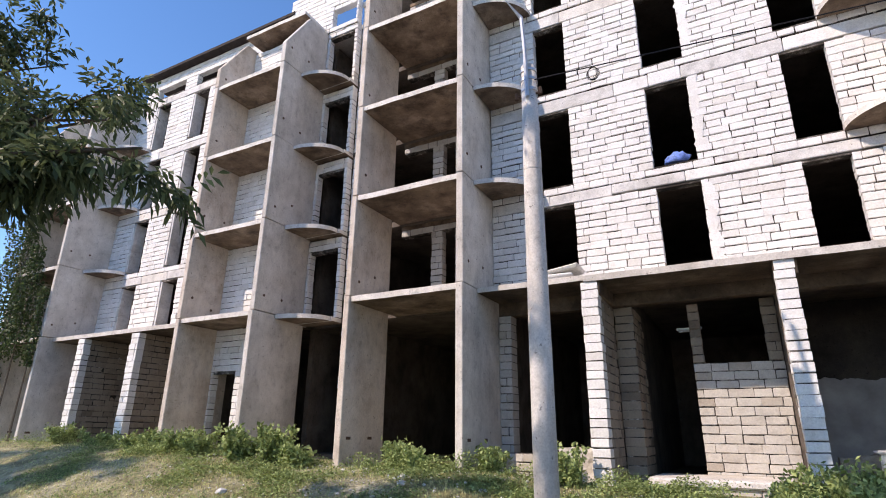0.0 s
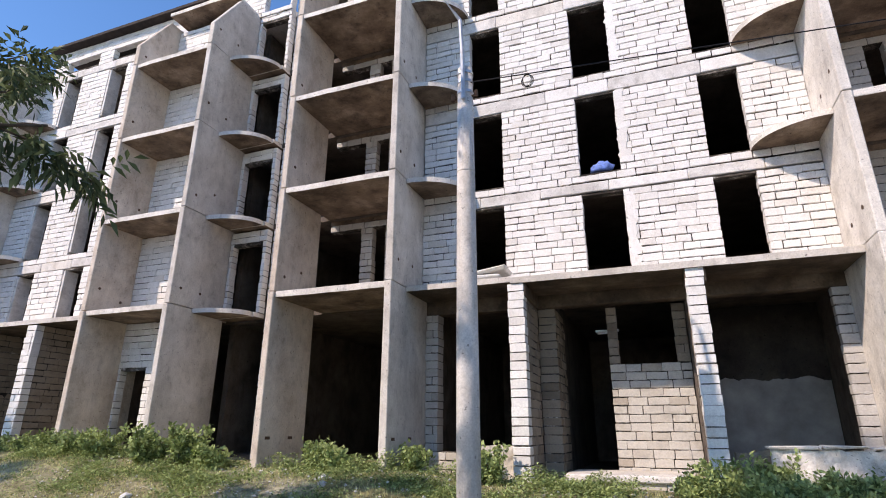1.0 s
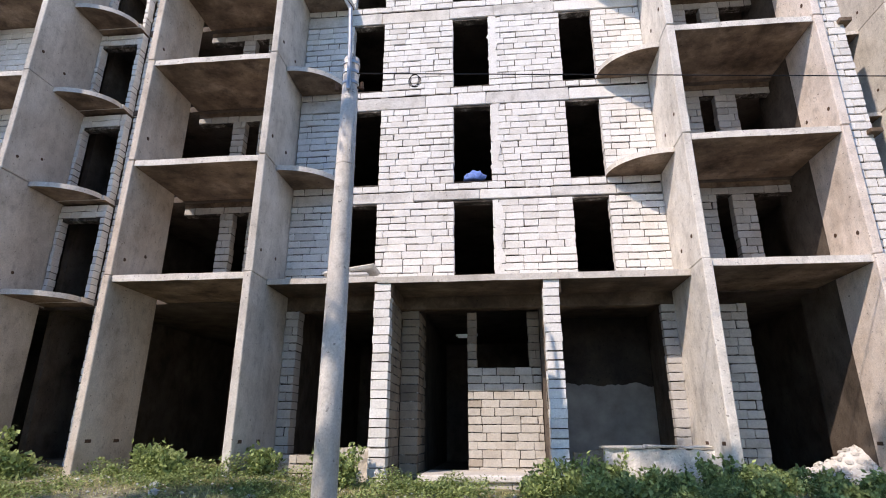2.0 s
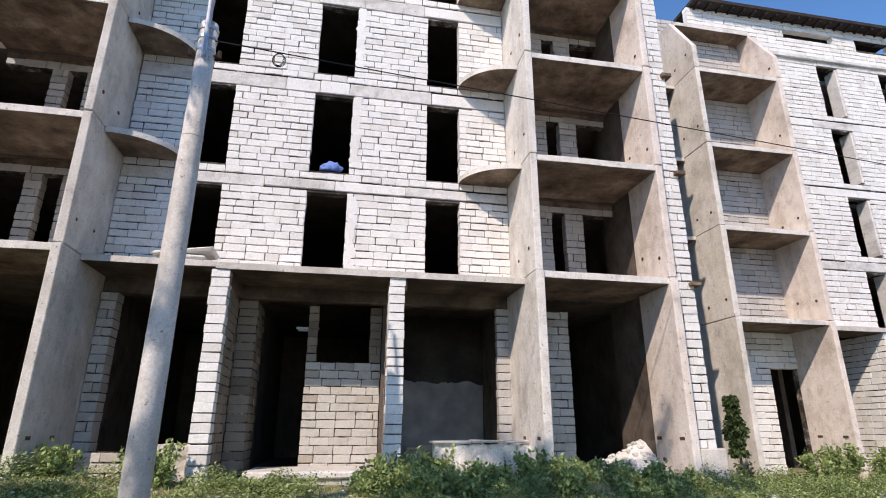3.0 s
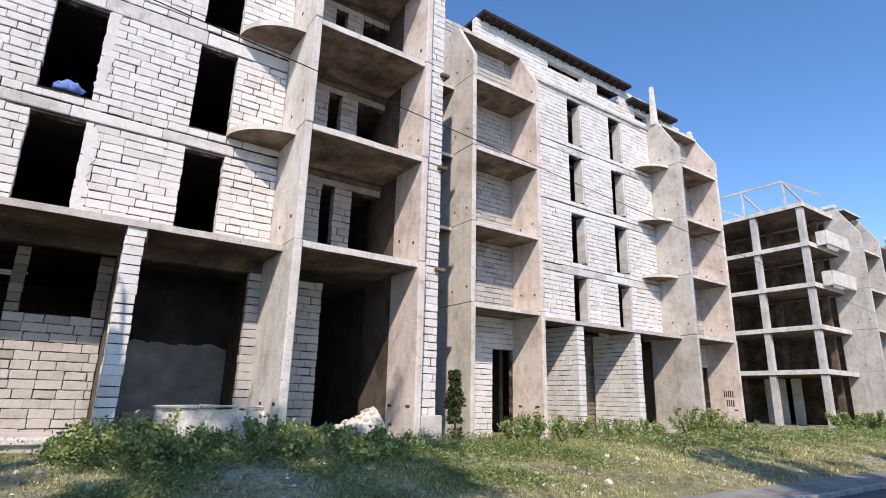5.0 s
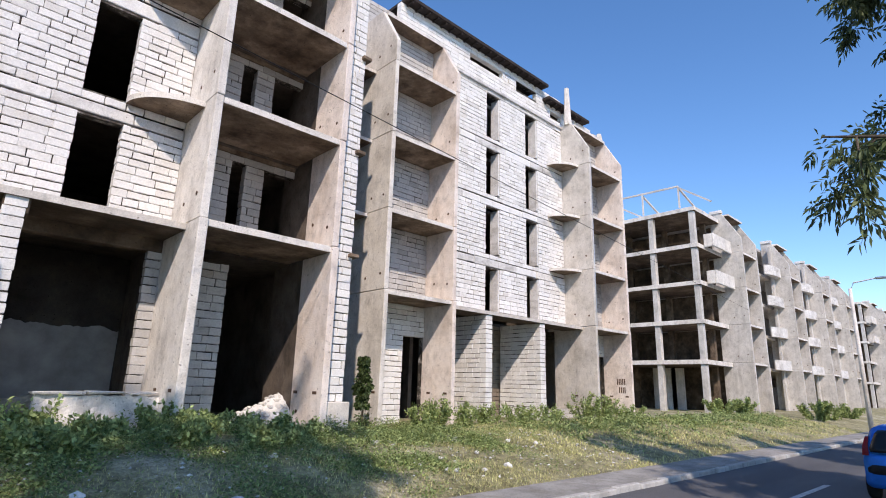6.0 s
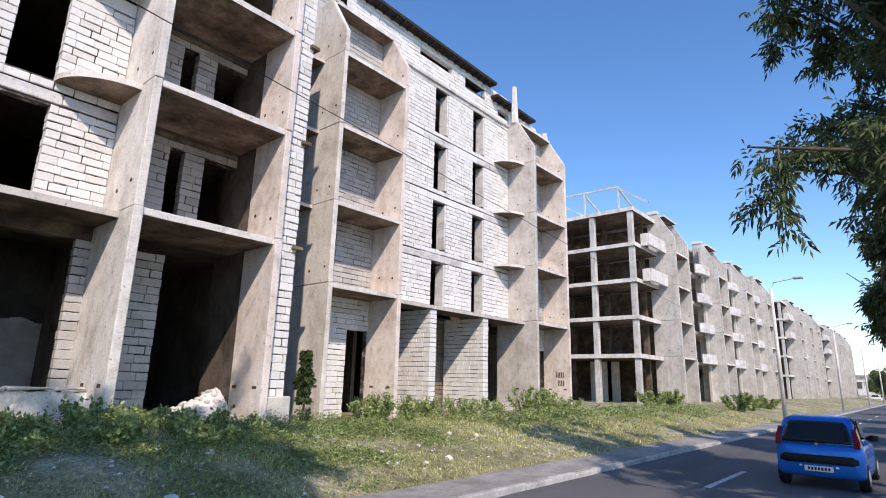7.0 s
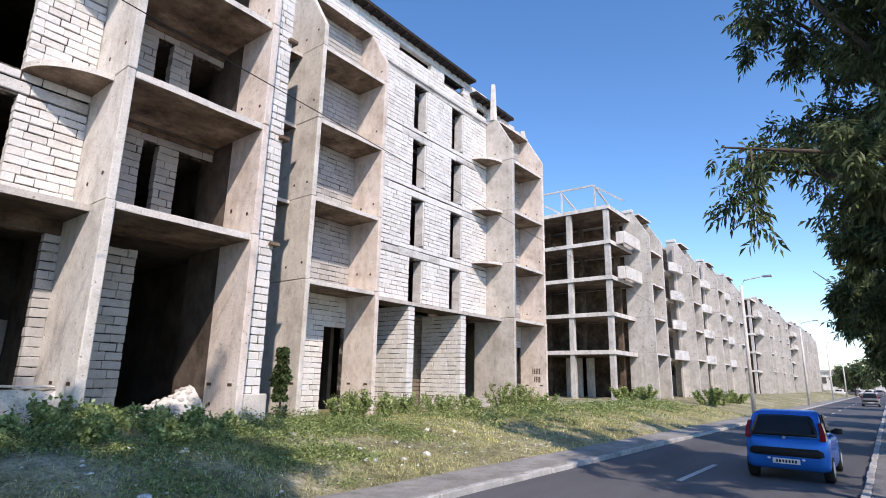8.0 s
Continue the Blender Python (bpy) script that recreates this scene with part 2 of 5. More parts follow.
def courses(lo, hi, z0, z1, holes, rng, length=0.43, height=0.19):
    """Blocks (start, end, bottom, top) of a running bond with openings (a0, a1, z0, z1) left out."""
    n = max(1, round((z1 - z0) / height))
    h = (z1 - z0) / n
    for r in range(n):
        b, t = z0 + r * h, z0 + (r + 1) * h
        spans = [(lo, hi)]
        for a0, a1, c0, c1 in holes:
            if c0 < (b + t) / 2 < c1:
                spans = [s for p, q in spans for s in ((p, min(q, a0)), (max(p, a1), q)) if s[1] - s[0] > 0.03]
        for p, q in spans:
            x = p - (0.5 * length if r % 2 else 0) + rng.uniform(-0.14, 0.0)
            while x < q - 0.02:
                e = x + length * rng.choice((1, 1, 1, 1.15, 0.8)) + rng.uniform(-0.03, 0.03)
                if x <= p and e - p < 0.13:
                    e += 0.5 * length
                if q - e < 0.09:
                    e = q
                s0, s1 = max(x, p), min(e, q)
                if s1 - s0 > 0.06:
                    yield s0, s1, b, t
                x = e


def block_wall(name, parent, run, lo, hi, face, thick, z0, z1, mat, holes=(), single=True, seed=1, label="", length=0.43, height=0.19, core=MORTAR, kind=""):
    """A block wall along x or y. face is the nearer plane; the wall goes thick behind it. Blocks stand proud of the mortar."""
    rng = random.Random(seed)
    bm = bmesh.new()
    inset = 0.022
    us = sorted({lo + inset, hi - inset, *[min(max(u, lo + inset), hi - inset) for h in holes for u in (h[0] - inset, h[1] + inset)]})
    zs = sorted({z0, z1, *[min(max(z, z0), z1) for h in holes for z in h[2:]]})
    full = {}
    for i, (p, q) in enumerate(zip(us, us[1:])):
        for j, (b, t) in enumerate(zip(zs, zs[1:])):
            um, zm = (p + q) / 2, (b + t) / 2
            full[i, j] = not any(h[0] - inset < um < h[1] + inset and h[2] < zm < h[3] for h in holes)
    made = {}

    def corner(i, j, d):
        if (i, j, d) not in made:
            w = face + (thick - inset if d else inset)
            made[i, j, d] = bm.verts.new((us[i], w, zs[j]) if run == "x" else (w, us[i], zs[j]))
        return made[i, j, d]
    for (i, j), on in full.items():
        if on:
            c = {(u, v, d): corner(i + u, j + v, d) for u in (0, 1) for v in (0, 1) for d in (0, 1)}
            for d in (0, 1):
                bm.faces.new((c[0, 0, d], c[1, 0, d], c[1, 1, d], c[0, 1, d]))
            for (di, dj), (m, n) in (((-1, 0), ((0, 0), (0, 1))), ((1, 0), ((1, 0), (1, 1))), ((0, -1), ((0, 0), (1, 0))), ((0, 1), ((0, 1), (1, 1)))):
                if not full.get((i + di, j + dj)):
                    bm.faces.new((c[(*m, 0)], c[(*n, 0)], c[(*n, 1)], c[(*m, 1)]))
    wall = part(name, bm, core, parent, label)
    meshes = blocks_of(mat)
    pieces = list(courses(lo, hi, z0, z1, holes, rng, length, height))
    if single:
        for s, e, b, t in pieces:
            ob = new("block", rng.choice(meshes))
            off = rng.uniform(-0.02, 0.003)
            mid = (s + e) / 2 + rng.uniform(-0.004, 0.004)
            ob.location = (mid, face + thick / 2 + off, (b + t) / 2) if run == "x" else (face + thick / 2 + off, mid, (b + t) / 2)
            ob.rotation_euler = (0, rng.uniform(-0.018, 0.018), 0 if run == "x" else math.pi / 2)
            ob.scale = (e - s - rng.choice((0.004, 0.010, 0.018, 0.030)), thick, t - b - rng.choice((0.006, 0.014, 0.024, 0.034)))
            ob.parent = wall
    else:
        verts, faces = [], []
        for s, e, b, t in pieces:
            me = rng.choice(meshes)
            off = rng.uniform(-0.014, 0.003)
            jx, jz = rng.choice((0.005, 0.012, 0.024)), rng.choice((0.008, 0.016, 0.028))
            k = len(verts)
            for v in me.vertices:
                a = (s + e) / 2 + v.co.x * (e - s - jx)
                d = face + thick / 2 + off + v.co.y * thick
                z = (b + t) / 2 + v.co.z * (t - b - jz)
                verts.append((a, d, z) if run == "x" else (d, a, z))
            faces += [[k + i for i in p.vertices] for p in me.polygons]
        me = bpy.data.meshes.new("blockwork")
        me.from_pydata(verts, [], faces)
        me.materials.append(mat)
        ob = tagged(new("blockwork", me), kind="stuff")
        ob.parent = wall
    return wall


def fin(parent, x0, x1, y0, y1, z0, z1, mat, slope=0.0, holes_seed=0):
    """A concrete cross wall built of storey-high panels; slope cuts the top front corner."""
    rng = random.Random(holes_seed)
    top = z1 - slope * 1.7
    levels = [z0] + [z for z in parent_levels[parent.name] if z0 < z < top - 0.3] + [top]
    for i, (b, t) in enumerate(zip(levels, levels[1:])):
        lean = rng.uniform(-0.012, 0.012)
        if slope and i == len(levels) - 2:
            bm = prism([(y0, b + 0.01), (y1, b + 0.01), (y1, z1), (y0 + slope, z1), (y0, top)], x0 + lean, x1 + lean, "x", 0.012)
        else:
            bm = solid((x0 + lean, x1 + lean, y0 + (0 if i else -0.03), y1, b + 0.01, t - 0.01), bevel=0.016, wear=0.008)
        p = part("fin_panel", bm, mat, parent)
        # sockets left by the formwork ties
        for zz in (b + 0.55, b + 0.5):
            for yy in (y0 + 0.3, y0 + 1.05):
                for side, sx in ((x0 + lean, -1), (x1 + lean, 1)):
                    hb = bmesh.new()
                    bmesh.ops.create_cone(hb, cap_ends=True, segments=7, radius1=0.048, radius2=0.04, depth=0.016,
                                          matrix=Matrix.Translation((side + sx * 0.002, yy + rng.uniform(-0.06, 0.06), zz + rng.uniform(-0.1, 0.2))) @ Matrix.Rotation(math.pi / 2, 4, "Y"))
                    s = part("tie_socket", hb, RUST)
                    s.parent = p
            break
        if i == 0 and x0 < 30:
            for yy in (y0 + 0.28, y0 + 1.15):
                for side, sx in ((x0 + lean, -1), (x1 + lean, 1)):
                    s = part("anchor_pocket", solid((side - 0.006, side + 0.006, yy - 0.09, yy + 0.09, 1.33, 1.40), bevel=0.003), RUST)
                    s.parent = p


parent_levels = {}


def slab(parent, x0, x1, y0, y1, top, thick=0.15, mat=None, name="slab"):
    bm = bmesh.new()
    n = max(2, int((x1 - x0) / 0.5))
    rng = random.Random(int(x0 * 100 + top * 10))
    front = [(x0 + (x1 - x0) * i / n, y0 + rng.uniform(-0.012, 0.018)) for i in range(n + 1)]
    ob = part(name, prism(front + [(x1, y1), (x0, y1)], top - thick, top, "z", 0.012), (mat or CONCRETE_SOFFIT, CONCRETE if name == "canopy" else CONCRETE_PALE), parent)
    # undersides get the soffit colour, their shade included
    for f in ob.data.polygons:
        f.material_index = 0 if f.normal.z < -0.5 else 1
    return ob


def quarter_balcony(parent, corner_x, wall_y, rx, ry, top, side):
    """side -1: it runs from the corner towards smaller x."""
    pts = [(corner_x, wall_y)] + [(corner_x + side * rx * math.cos(a), wall_y - ry * math.sin(a)) for a in [math.pi / 2 * i / 14 for i in range(15)]]
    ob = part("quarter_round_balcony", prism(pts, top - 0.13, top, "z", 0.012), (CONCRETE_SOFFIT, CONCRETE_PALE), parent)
    # underside darkened by colour for its shade, edge and top pale
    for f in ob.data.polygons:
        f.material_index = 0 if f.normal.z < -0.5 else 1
    return ob


ROAD, VERGE, KERB_Y = -0.40, -3.85, -5.05  # street level, edge of the grass, line of the kerb


def ground_z(x, y):
    """Height of the verge: level with the street at the kerb, rising to the building."""
    knots = ((-60, 1.05), (-20, 1.05), (-14, 1.0), (-8, 0.72), (-4.7, 0.75), (-1.8, 0.58), (1.5, 0.46), (2.6, 0.6), (4.7, 0.68), (8, 0.45), (11.5, 0.30), (15, 0.32), (26, 0.36), (60, 0.4), (400, 0.5))
    h = knots[-1][1]
    for (a, p), (b, q) in zip(knots, knots[1:]):
        if a <= x < b:
            s = (x - a) / (b - a)
            h = p + (q - p) * s * s * (3 - 2 * s)
            break
    s = min(1, max(0, (y - VERGE) / (3.4 if x < 9 else 5.0)))
    return ROAD + 0.10 + (h - ROAD - 0.10) * s * (1.6 - 0.6 * s)


# ---- ground, road, pavement ----
def ground():
    """The verge near the building in fine cells, and the plain out to the horizon."""
    xs = [-400, -200, -100, -60, -40] + [-30 + 0.6 * i for i in range(151)] + [70, 90, 130, 200, 300, 500, 900]
    ys = [-4.9, -4.2, -3.85, -3.6] + [-3.3 + 0.42 * i for i in range(26)] + [9, 12, 20, 40, 100, 300, 900]
    bm = bmesh.new()
    grid = [[bm.verts.new((x, y, ground_z(x, y) + (noise.noise(Vector((x * 0.9, y * 0.9, 0))) * 0.05 if -32 < x < 62 and -3.8 < y < 8 else 0))) for y in ys] for x in xs]
    for a, b in zip(grid, grid[1:]):
        for i in range(len(ys) - 1):
            bm.faces.new((a[i], b[i], b[i + 1], a[i + 1]))
    tagged(part("ground", bm, GROUND, smooth=True), "dry grassy verge rising to the building", "ground", kind="structure")


ground()
tagged(part("road", solid((-400, 900, -10.6, KERB_Y - 0.07, -0.9, ROAD), bevel=0), ASPHALT), "grey worn asphalt road", "road", kind="structure")
tagged(part("pavement", solid((-400, 900, -400, -10.75, -0.9, ROAD + 0.10), bevel=0), PAVING), "grey concrete pavement beside the road", "pavement", kind="structure")
tagged(part("pavement", solid((-400, 900, KERB_Y + 0.08, VERGE, -0.7, ROAD + 0.115), bevel=0.01), PATH_CONCRETE), "narrow grey footpath between kerb and verge", "pavement", kind="structure")
kerbs = thing("kerb", (0, KERB_Y, ROAD), "pale concrete kerb stones along the verge", "kerb", kind="structure")
kerbs_far = thing("kerb", (0, -10.68, ROAD), "pale concrete kerb stones along the pavement", "kerb", kind="structure")
rk = random.Random(5)
kerb_mesh = bpy.data.meshes.new("kerb_stone")
bm = solid((-0.49, 0.49, -0.075, 0.075, -0.2, 0.11), bevel=0.018, wear=0.006)
bm.to_mesh(kerb_mesh)
bm.free()
kerb_mesh.materials.append(KERB)
for row, y in ((kerbs, KERB_Y), (kerbs_far, -10.68)):
    for i in range(90):
        k = new("kerb_stone", kerb_mesh)
        k.location = (-15 + i * 1.0, y + rk.uniform(-0.012, 0.012), ROAD + rk.uniform(-0.03, 0.012))
        k.rotation_euler = (rk.uniform(-0.03, 0.03), rk.uniform(-0.008, 0.008), rk.uniform(-0.01, 0.01))
        link(k, row)
    part("far_kerb", solid((-400, -15.5, y - 0.07, y + 0.07, ROAD - 0.2, ROAD + 0.10), (75, 900, y - 0.07, y + 0.07, ROAD - 0.2, ROAD + 0.10), bevel=0.01), KERB, row)
for i in range(14):
    tagged(part("lane_mark", solid((-10.4 + i * 8.0, -7.2 + i * 8.0, -7.56, -7.44, ROAD, ROAD + 0.006), bevel=0), PAINT), "worn white lane dash painted on the asphalt", "road marking", "lane dashes", "structure")

def ring_beam(parent, x0, x1, y, z0, z1, seed):
    """A cast beam in uneven lengths, some faced with thin blocks, its edges ragged."""
    rng = random.Random(seed)
    x = x0
    while x < x1 - 0.05:
        e = min(x1, x + rng.uniform(0.7, 2.2))
        if x1 - e < 0.3:
            e = x1
        out = rng.uniform(-0.012, 0.022)
        part("ring_beam", solid((x + 0.003, e - 0.003, y - out, y + 0.25, z0 + rng.uniform(0, 0.03), z1 - rng.uniform(0, 0.03)), bevel=0.015, wear=0.008), rng.choice((BEAM, BEAM, BLOCK, CONCRETE_PALE)), parent)
        x = e


def plaster_smear(parent, x0, x1, y, z0, z1, seed):
    """A thin ragged coat of mortar left over the blocks."""
    n = 14
    bm = bmesh.new()
    out = [(x0 + 0.10 * noise.noise(Vector((i * 0.6, seed, 1))), z0 + (z1 - z0) * i / n) for i in range(n + 1)] + [(x1 + 0.14 * noise.noise(Vector((i * 0.6, seed, 5))), z0 + (z1 - z0) * i / n) for i in range(n, -1, -1)]
    a = [bm.verts.new((u, y - 0.012, z)) for u, z in out]
    b = [bm.verts.new((u, y + 0.02, z)) for u, z in out]
    bm.faces.new(a)
    for i in range(len(a)):
        j = (i + 1) % len(a)
        bm.faces.new((a[i], a[j], b[j], b[i]))
    part("plaster_smear", bm, BLOCK, parent)


# ---- central section of the building ----
Z1, ST = 4.8, 2.8
LEVELS = [Z1 + ST * k for k in range(4)]
centre = thing("apartment_building", (0, 2, 0.8), "unfinished abandoned apartment block of white blocks and concrete fins", "building")
parent_levels[centre.name] = LEVELS
YW = 1.75
TOP = 16.4
for x0, mat, seed in ((-8.02, CONCRETE_TAN, 1), (-4.82, CONCRETE, 2), (4.55, CONCRETE_PALE, 3), (7.71, CONCRETE_PINK, 4)):
    fin(centre, x0, x0 + 0.18, 0.0, 1.35 if x0 > 7 else 1.75 if x0 < -7 else 2.25, 0.2, TOP, mat, 0.9, seed)
WIN = [(-3.27, -2.41), (-0.473, 0.473), (2.415, 3.27)]
for k in range(4):
    f = LEVELS[k]
    base = f + 0.0 if k == 0 else f - 0.3
    head = f + (2.15 if k == 0 else 2.05)
    top = head + 0.04 if k < 3 else TOP
    holes = [(a, b, f - 0.08 if k else f - 0.1, head) for a, b in WIN]
    block_wall("wall_panel", centre, "x", -4.63, 4.54, YW, 0.25, base, top, BLOCK, holes, True, 10 + k, "whitewashed stone block wall with door openings")
    if k < 3:
        ring_beam(centre, -4.63, 4.54, YW, head + 0.05, f + 2.49, 300 + k)
    plaster_smear(centre, 0.50, 0.70, YW - 0.004, f + 0.15, f + 2.1, 3 + k)
    if k:
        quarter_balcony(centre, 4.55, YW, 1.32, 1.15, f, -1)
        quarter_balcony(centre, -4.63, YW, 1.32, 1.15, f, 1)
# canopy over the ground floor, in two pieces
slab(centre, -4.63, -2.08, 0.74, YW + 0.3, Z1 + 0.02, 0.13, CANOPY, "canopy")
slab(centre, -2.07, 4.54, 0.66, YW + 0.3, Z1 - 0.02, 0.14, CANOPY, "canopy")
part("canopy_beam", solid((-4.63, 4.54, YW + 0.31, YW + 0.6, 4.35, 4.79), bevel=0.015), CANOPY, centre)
# loggias between the fins
for x0, x1, flip in ((-7.84, -4.82, True), (4.73, 7.71, False)):
    for k, f in enumerate(LEVELS + [TOP - 0.2]):
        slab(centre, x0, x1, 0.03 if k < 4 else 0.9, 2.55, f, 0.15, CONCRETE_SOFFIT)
    for k in range(4):
        f = LEVELS[k]
        if flip:
            holes = [(-7.9, -6.8, f, f + 2.3), (-6.42, -6.02, f, f + 2.3)]
        else:
            holes = [(5.93, 6.30, f, f + 2.3), (6.82, 7.9, f, f + 2.3)]
        block_wall("loggia_wall", centre, "x", x0, x1, 2.26, 0.25, f + 0.01, f + 2.5, BLOCK_GREY, holes, k < 2, 30 + k + (5 if flip else 0), "grey block wall at the back of the loggia")
        part("lintel", solid((x0, x1, 2.24, 2.51, f + 2.5, f + 2.64), bevel=0.01), CONCRETE_SOFFIT, centre)

# ground floor of the centre
def rough_wall(name, parent, x0, x1, y0, y1, z0, z1, mat, seed, label):
    """A low wall of rubble and crumbling render: lumpy faces and a broken top."""
    bm = bmesh.new()
    n, m = int((x1 - x0) / 0.09), 9

    def top(x):
        return z1 + 0.07 * noise.noise(Vector((x * 1.7, seed, 0))) + 0.03 * noise.noise(Vector((x * 7, seed, 3)))

    def lump(x, z):
        return 0.05 * noise.noise(Vector((x * 3.1, seed, z * 3.1))) + 0.03 * noise.noise(Vector((x * 9, seed, z * 9)))
    front, back = [], []
    for i in range(n + 1):
        x = x0 + (x1 - x0) * i / n
        hs = [z0 + (top(x) - z0) * k / m for k in range(m + 1)]
        front.append([bm.verts.new((x, y0 + lump(x, z), z)) for z in hs])
        back.append([bm.verts.new((x, y1 - lump(x, z + 9), z)) for z in hs])
    for i in range(n):
        for k in range(m):
            bm.faces.new((front[i][k], front[i + 1][k], front[i + 1][k + 1], front[i][k + 1]))
            bm.faces.new((back[i][k], back[i][k + 1], back[i + 1][k + 1], back[i + 1][k]))
        bm.faces.new((front[i][m], front[i + 1][m], back[i + 1][m], back[i][m]))
    for a, b in ((front[0], back[0]), (front[n], back[n])):
        for k in range(m):
            bm.faces.new((a[k], a[k + 1], b[k + 1], b[k]))
    part(name, bm, mat, parent, label)


def ground_floor_centre():
    zt = 4.65
    # pillars under the canopy, running back into the porch
    for x0, x1, y0, y1, seed in ((-2.13, -1.77, 0.70, 2.25, 1), (1.50, 1.84, 0.70, 1.5, 2)):
        # white front, dark rest: the shaded sides are put in by material
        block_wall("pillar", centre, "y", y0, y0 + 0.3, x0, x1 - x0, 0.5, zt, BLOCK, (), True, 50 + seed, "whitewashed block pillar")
        block_wall("pillar", centre, "y", y0 + 0.302, y1, x0 + 0.015, x1 - x0 - 0.03, 0.5, zt, BLOCK_DARK, (), True, 53 + seed, "rear of the block pillar, coloured for shade")
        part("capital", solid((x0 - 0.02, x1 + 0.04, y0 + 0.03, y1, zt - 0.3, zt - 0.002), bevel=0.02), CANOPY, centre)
    block_wall("pillar", centre, "y", 2.256, 3.5, -1.78, 0.42, 0.5, 4.35, BLOCK_DARK, (), True, 57, "raw limestone block pier beside the doorway")
    block_wall("pillar", centre, "x", -4.62, -4.28, 2.0, 0.4, 0.5, 4.35, BLOCK_GREY, (), True, 58, "grey block pier beside the fin")
    block_wall("pillar", centre, "x", 4.22, 4.54, 2.0, 0.18, 0.5, 4.35, BLOCK_GREY, (), True, 59, "grey block pier beside the fin")
    # whitewashed pier set in the duller cream blocks to paint its shade
    block_wall("pillar", centre, "x", 5.35, 6.02, 1.87, 0.36, 0.3, 4.3, BLOCK_CREAM, (), True, 60, "block pier in the loggia, dulled for shade")
    # door wall of the porch with a square window above the parapet
    block_wall("porch_wall", centre, "x", -0.24, 1.50, 2.6, 0.24, 0.62, 3.02, BLOCK_CREAM, (), True, 61, "limestone block panel beside the entrance", 0.42, 0.185)
    block_wall("porch_post", centre, "x", -0.24, 0.0, 2.6, 0.24, 3.025, 4.36, BLOCK_DARK, (), True, 64, "raw limestone block post")
    block_wall("porch_post", centre, "x", 1.22, 1.50, 2.58, 0.26, 3.025, 4.36, BLOCK_DARK, (), True, 65, "raw limestone block post")
    part("entrance_step", solid((-1.15, 1.3, 0.9, 2.6, 0.62, 0.74), bevel=0.03, wear=0.02), CONCRETE_PALE, centre)
    block_wall("entrance_plinth", centre, "x", -1.5, 1.45, 0.98, 0.4, 0.2, 0.61, BLOCK_CREAM, (), True, 67, "limestone block plinth under the entrance slab")
    # low parapets between the pillars
    rough_wall("parapet", centre, 2.5, 4.54, 0.83, 1.15, 0.3, 1.25, CONCRETE_PALE, 5, "low crumbling rendered parapet")
    rough_wall("parapet", centre, 1.95, 2.5, 1.0, 1.25, 0.3, 1.22, BLOCK_DARK, 8, "low dark stub of rubble wall")
    for x0, x1, tilt in ((2.45, 3.25, 0.012), (3.3, 3.95, -0.02), (4.0, 4.5, 0.0)):
        cap = solid((x0, x1, 0.76, 1.2, 1.27, 1.32), bevel=0.015, wear=0.02)
        bmesh.ops.rotate(cap, verts=cap.verts, cent=(x0, 1, 1.3), matrix=Matrix.Rotation(tilt, 3, "Y"))
        part("parapet_cap", cap, CONCRETE_PALE, centre)
    rough_wall("parapet", centre, -4.62, -2.9, 1.0, 1.28, 0.4, 1.08, CONCRETE_PALE, 11, "low broken limestone parapet")
    block_wall("parapet", centre, "x", -3.75, -3.1, 0.72, 0.28, 0.4, 1.12, BLOCK_RAW, (), True, 63, "broken stub of limestone blocks")
    rough_wall("parapet", centre, -2.9, -2.15, 1.0, 1.28, 0.4, 1.25, BLOCK_RAW, 14, "low broken limestone parapet")
    # near-black wall, seen above the uneven edge of the grey dado
    part("room_wall", solid((1.7, 4.6, 4.8, 4.95, 0.5, 4.6), bevel=0), PLASTER_DARK, centre, "near-black wall inside")
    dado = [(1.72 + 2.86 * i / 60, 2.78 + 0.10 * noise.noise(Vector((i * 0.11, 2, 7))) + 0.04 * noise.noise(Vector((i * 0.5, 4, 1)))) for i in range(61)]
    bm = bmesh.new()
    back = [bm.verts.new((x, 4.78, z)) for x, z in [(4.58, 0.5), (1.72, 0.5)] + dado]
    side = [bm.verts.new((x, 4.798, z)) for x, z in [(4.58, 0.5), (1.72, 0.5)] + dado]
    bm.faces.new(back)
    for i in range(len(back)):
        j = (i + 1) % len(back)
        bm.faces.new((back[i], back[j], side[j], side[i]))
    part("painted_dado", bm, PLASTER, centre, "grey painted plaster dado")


ground_floor_centre()
# added dark sheet behind the fin, standing in for the shade beyond it
part("room_wall", solid((7.73, 7.87, 1.36, 2.9, 0.2, TOP - 0.3), bevel=0), INSIDE, centre, "dark wall added behind the loggia")


